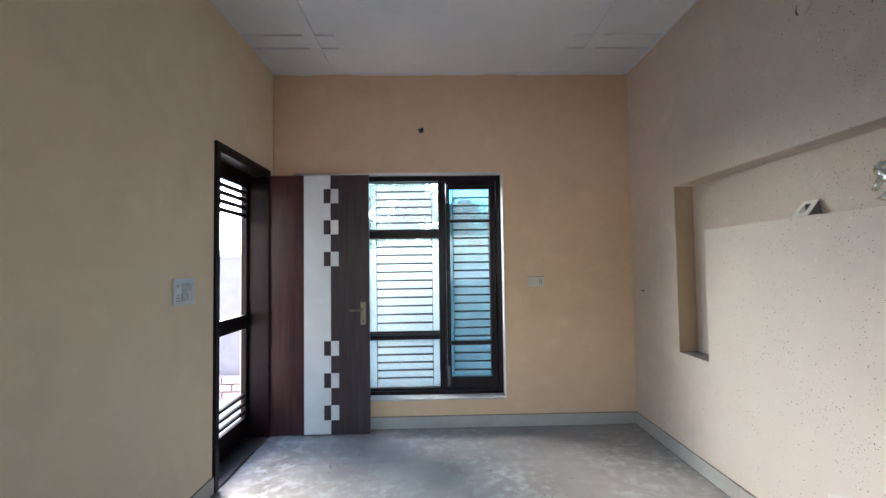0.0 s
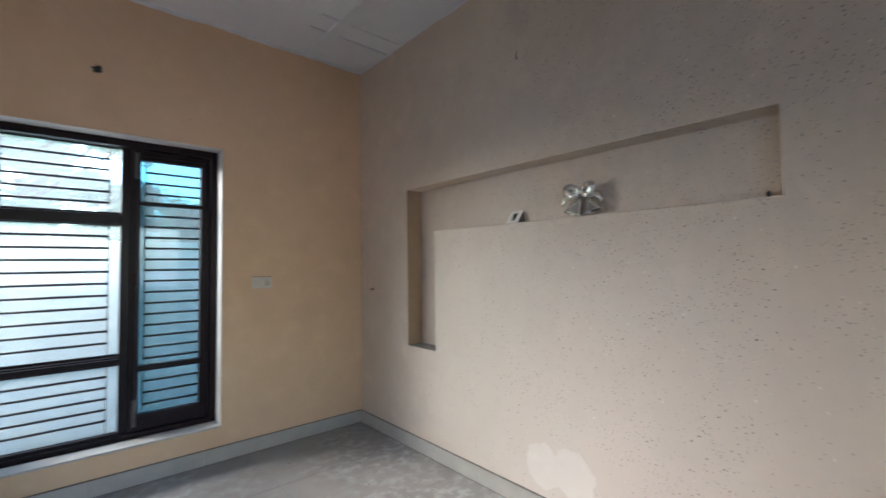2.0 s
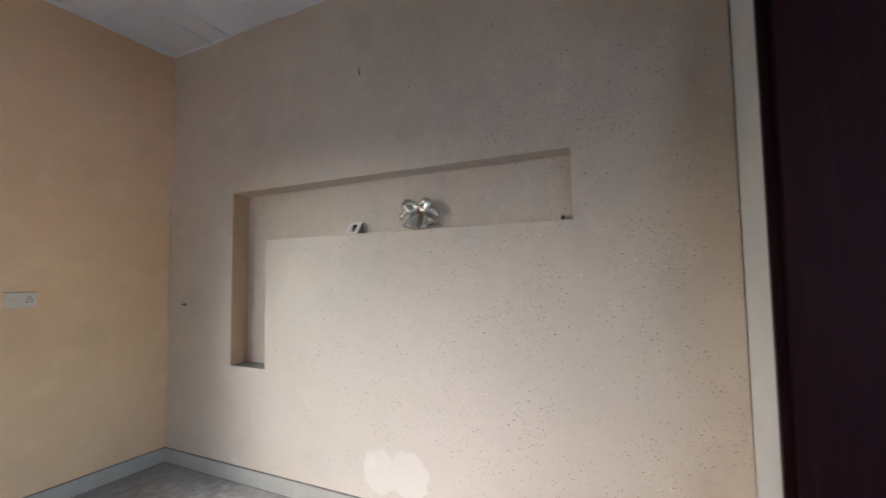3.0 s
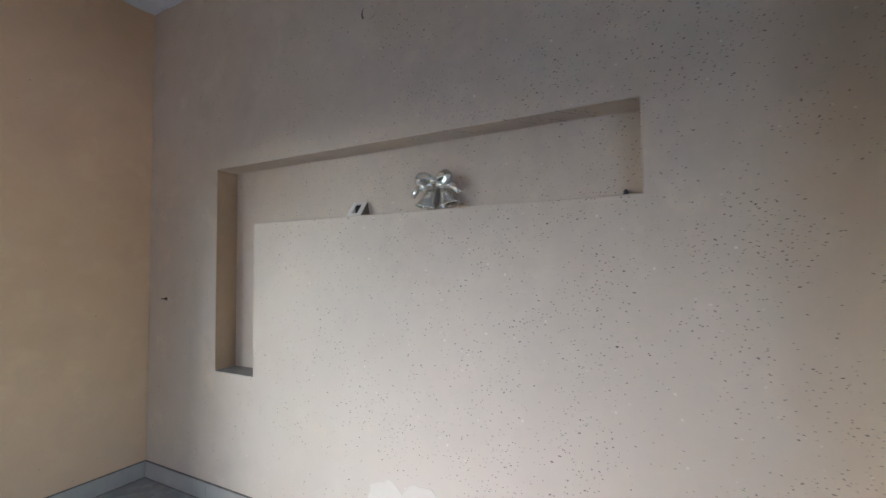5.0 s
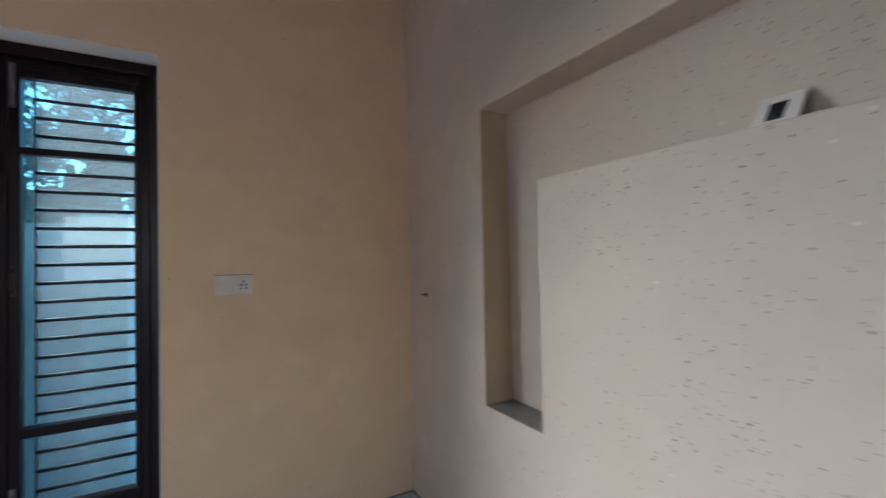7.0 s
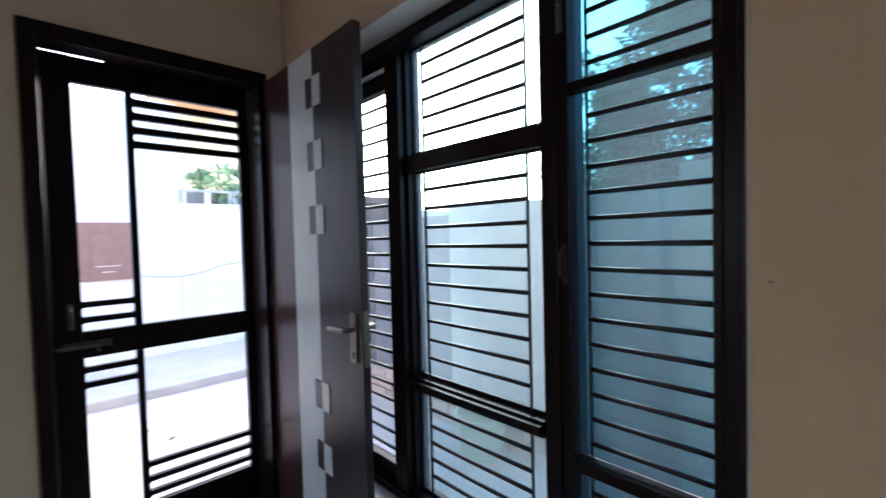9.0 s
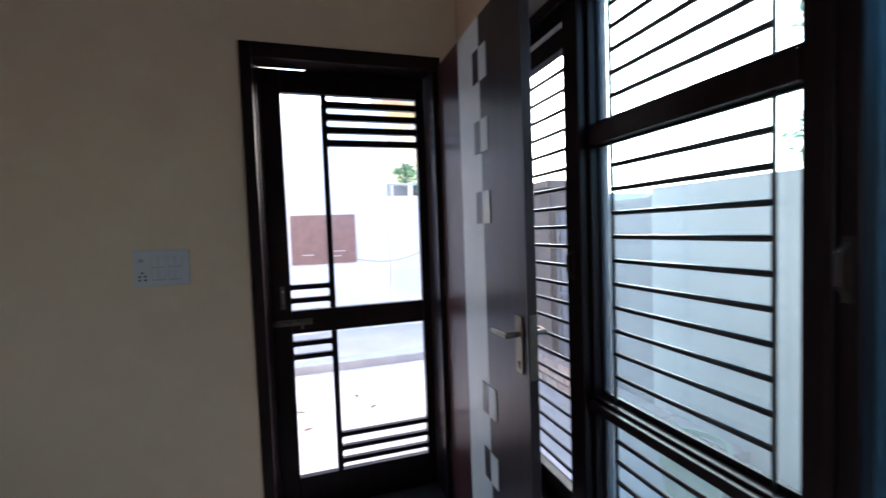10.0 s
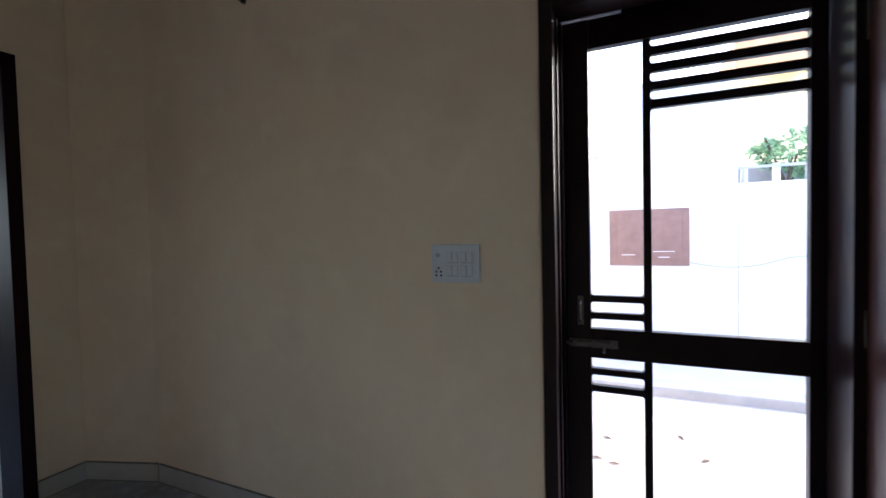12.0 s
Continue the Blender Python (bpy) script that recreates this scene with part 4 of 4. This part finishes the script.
def tree(x, y, height, spread, seed, low):
    r = random.Random(seed)
    t = thing("tree", (x, y, GZ), "leafy green tree behind the boundary wall", "tree", "trees behind the wall")
    bm = bmesh.new()
    prev, rad = Vector((x, y, GZ - 0.05)), 0.14
    for i in range(6):
        nxt = prev + Vector((r.uniform(-0.1, 0.1), r.uniform(-0.1, 0.1), (height * 0.6) / 6))
        m = Matrix.Translation((prev + nxt) / 2) @ (nxt - prev).to_track_quat("Z", "Y").to_matrix().to_4x4()
        bmesh.ops.create_cone(bm, cap_ends=True, segments=10, radius1=rad, radius2=rad * 0.86, depth=(nxt - prev).length * 1.06, matrix=m)
        prev, rad = nxt, rad * 0.86
    trunk = part("trunk", bm, BARK, t, "", True)
    cl = []
    for i in range(44):
        a, q = r.uniform(0, math.tau), r.uniform(0.15, 1.0) ** 0.6
        c = (x + spread * q * math.cos(a), y + 0.7 * spread * q * math.sin(a), r.uniform(low, height))
        cl.append((c, r.uniform(0.3, 0.6)))
    for c, _ in cl[:9]:
        bm = bmesh.new()
        base = Vector((x, y, max(GZ + 0.8, c[2] - 1.1)))
        m = Matrix.Translation((base + Vector(c)) / 2) @ (Vector(c) - base).to_track_quat("Z", "Y").to_matrix().to_4x4()
        bmesh.ops.create_cone(bm, cap_ends=True, segments=7, radius1=0.05, radius2=0.015, depth=(Vector(c) - base).length, matrix=m)
        part("limb", bm, BARK, t, "", True)
    leaf_cloud("crown", cl, 26000, 0.062, t, seed)


tree(-0.9, 8.8, 4.6, 1.3, 11, 0.9)
tree(-2.1, 9.6, 4.2, 1.5, 12, 0.9)
tree(1.5, 9.0, 2.55, 1.7, 13, 0.8)
plant = thing("terrace_plant", (-6.5, 4.55, 1.85), "leafy green plant on the neighbour's terrace", "plant")
bm = bmesh.new()
for a in range(7):
    rod(bm, (-6.5, 4.55, 1.85), (-6.5 + 0.35 * math.cos(a * 0.9), 4.55 + 0.35 * math.sin(a * 0.9), 2.15 + 0.04 * a), 0.012, 6)
part("stems", bm, BARK, plant)
leaf_cloud("foliage", [((-6.5 + 0.3 * math.cos(a), 4.7 + 0.4 * math.sin(a), 2.02 + 0.05 * a), 0.2) for a in range(8)], 700, 0.06, plant, 21)
tub = thing("plant_tub", (-1.28, 4.66, GZ), "pale green plastic tub by the boundary wall", "tub")
m = Matrix.Translation((-1.28, 4.66, GZ))
part("tub_body", lathe(((0.0, 0.0), (0.13, 0.0), (0.17, 0.24), (0.185, 0.245), (0.185, 0.27), (0.165, 0.27), (0.15, 0.08), (0.0, 0.08)), m, 24), POT, tub)
rng = random.Random(9)
for k in range(5):
    x, y = rng.uniform(-3.9, -2.7), rng.uniform(2.6, 4.0)
    bm = bmesh.new()
    a = rng.uniform(0, 3.1)
    pts = [(-0.045, 0, 0.004), (0, 0.014, 0.012), (0.045, 0, 0.004), (0, -0.014, 0.01)]
    f = bm.faces.new([bm.verts.new((x + p[0] * math.cos(a) - p[1] * math.sin(a), y + p[0] * math.sin(a) + p[1] * math.cos(a), GZ + p[2])) for p in pts])
    single("fallen_leaf", bm, DRY_LEAF, "dry brown leaf fallen on the ground", "leaf")

# ---- floor tiles and skirting, piece by piece ----
floor = single("floor", boxes((X0 - T, X1 + T, Y0 - T, Y1 + T, -0.06, -0.0015)), TILE_EDGE, "dusty pale grey tiled floor", "floor", "structure")
tile = 0.60
xs = [X0] + [X0 + 0.30 + tile * i for i in range(5)] + [X1]
ys = [-0.203] + [Y1 - tile * i for i in range(6, -1, -1) if Y1 - tile * i > -0.15]
made = {}
for i in range(len(xs) - 1):
    for j in range(len(ys) - 1):
        w, d = xs[i + 1] - xs[i] - 0.002, ys[j + 1] - ys[j] - 0.002
        key = (round(w, 3), round(d, 3))
        if key not in made:
            made[key] = mesh_of("floor_tile", boxes((-w / 2, w / 2, -d / 2, d / 2, -0.0012, 0.0), bevel=0.0003), TILE)
        o = new("floor_tile", made[key])
        o.parent = floor
        o.location = ((xs[i] + xs[i + 1]) / 2, (ys[j] + ys[j + 1]) / 2, 0)


def skirting(name, start, end, inward):
    """Skirting tiles in a row, 0.6 m each, with a dirty lip along the top."""
    a, b, inw = Vector(start), Vector(end), Vector(inward)
    length = (b - a).length
    d = (b - a).normalized()
    base = thing(name, (*((a + b) / 2).xy, 0), "grey glazed skirting tiles with a dirty top edge", "skirting", "", "structure")
    pos = 0.0
    while pos < length - 0.01:
        e = min(pos + 0.6, length)
        p, q = a + d * (pos + 0.001), a + d * (e - 0.001)
        for nm, dep, z0, z1, mt in (("skirting_tile", 0.010, 0.001, 0.096, SKIRT), ("dirty_lip", 0.006, 0.0965, 0.1025, DIRT), ("floor_joint", 0.0125, 0.0004, 0.0035, DIRT)):
            bm = bmesh.new()
            lo_ = [bm.verts.new((v.x, v.y, z0)) for v in (p, q, q + inw * dep, p + inw * dep)]
            f = bm.faces.new(lo_)
            r = bmesh.ops.extrude_face_region(bm, geom=[f])
            bmesh.ops.translate(bm, vec=(0, 0, z1 - z0), verts=[v for v in r["geom"] if isinstance(v, bmesh.types.BMVert)])
            part(nm, bm, mt, base)
        pos = e


skirting("baseboard", (X0 + 0.02, Y1, 0), (X1 - 0.001, Y1, 0), (0, -1, 0))
skirting("baseboard", (X1, Y1 - 0.011, 0), (X1, Y0 + 0.001, 0), (-1, 0, 0))
skirting("baseboard", (X0, 0.44, 0), (X0, DOOR[0] - 0.002, 0), (1, 0, 0))
cd = Vector((0.14, -0.40, 0)).normalized()
skirting("baseboard", (X0, 0.43, 0), (-1.36, Y0, 0), (-cd.y, cd.x, 0))
skirting("baseboard", (-1.355, Y0, 0), (BACK[0] - 0.002, Y0, 0), (0, 1, 0))
skirting("baseboard", (BACK[1] + 0.002, Y0, 0), (X1 - 0.011, Y0, 0), (0, 1, 0))

# crumbs of plaster swept about the floor
rs = np.random.RandomState(3)
verts, faces = [], []
for k in range(70):
    x, y, r = rs.uniform(-1.3, 1.35), rs.uniform(1.6, 3.42), rs.uniform(0.003, 0.009)
    i = len(verts)
    verts += [(x + r * rs.uniform(0.6, 1.2) * math.cos(q * 1.257), y + r * rs.uniform(0.5, 1.0) * math.sin(q * 1.257), 0.0004) for q in range(5)]
    verts.append((x, y, r * 0.6))
    faces += [(i + q, i + (q + 1) % 5, i + 5) for q in range(5)]
me = bpy.data.meshes.new("floor_crumbs")
me.from_pydata(verts, [], faces)
me.materials.append(DIRT)
tagged(new("floor_crumbs", me), "dark crumbs of plaster scattered on the floor", "debris", "", "stuff")
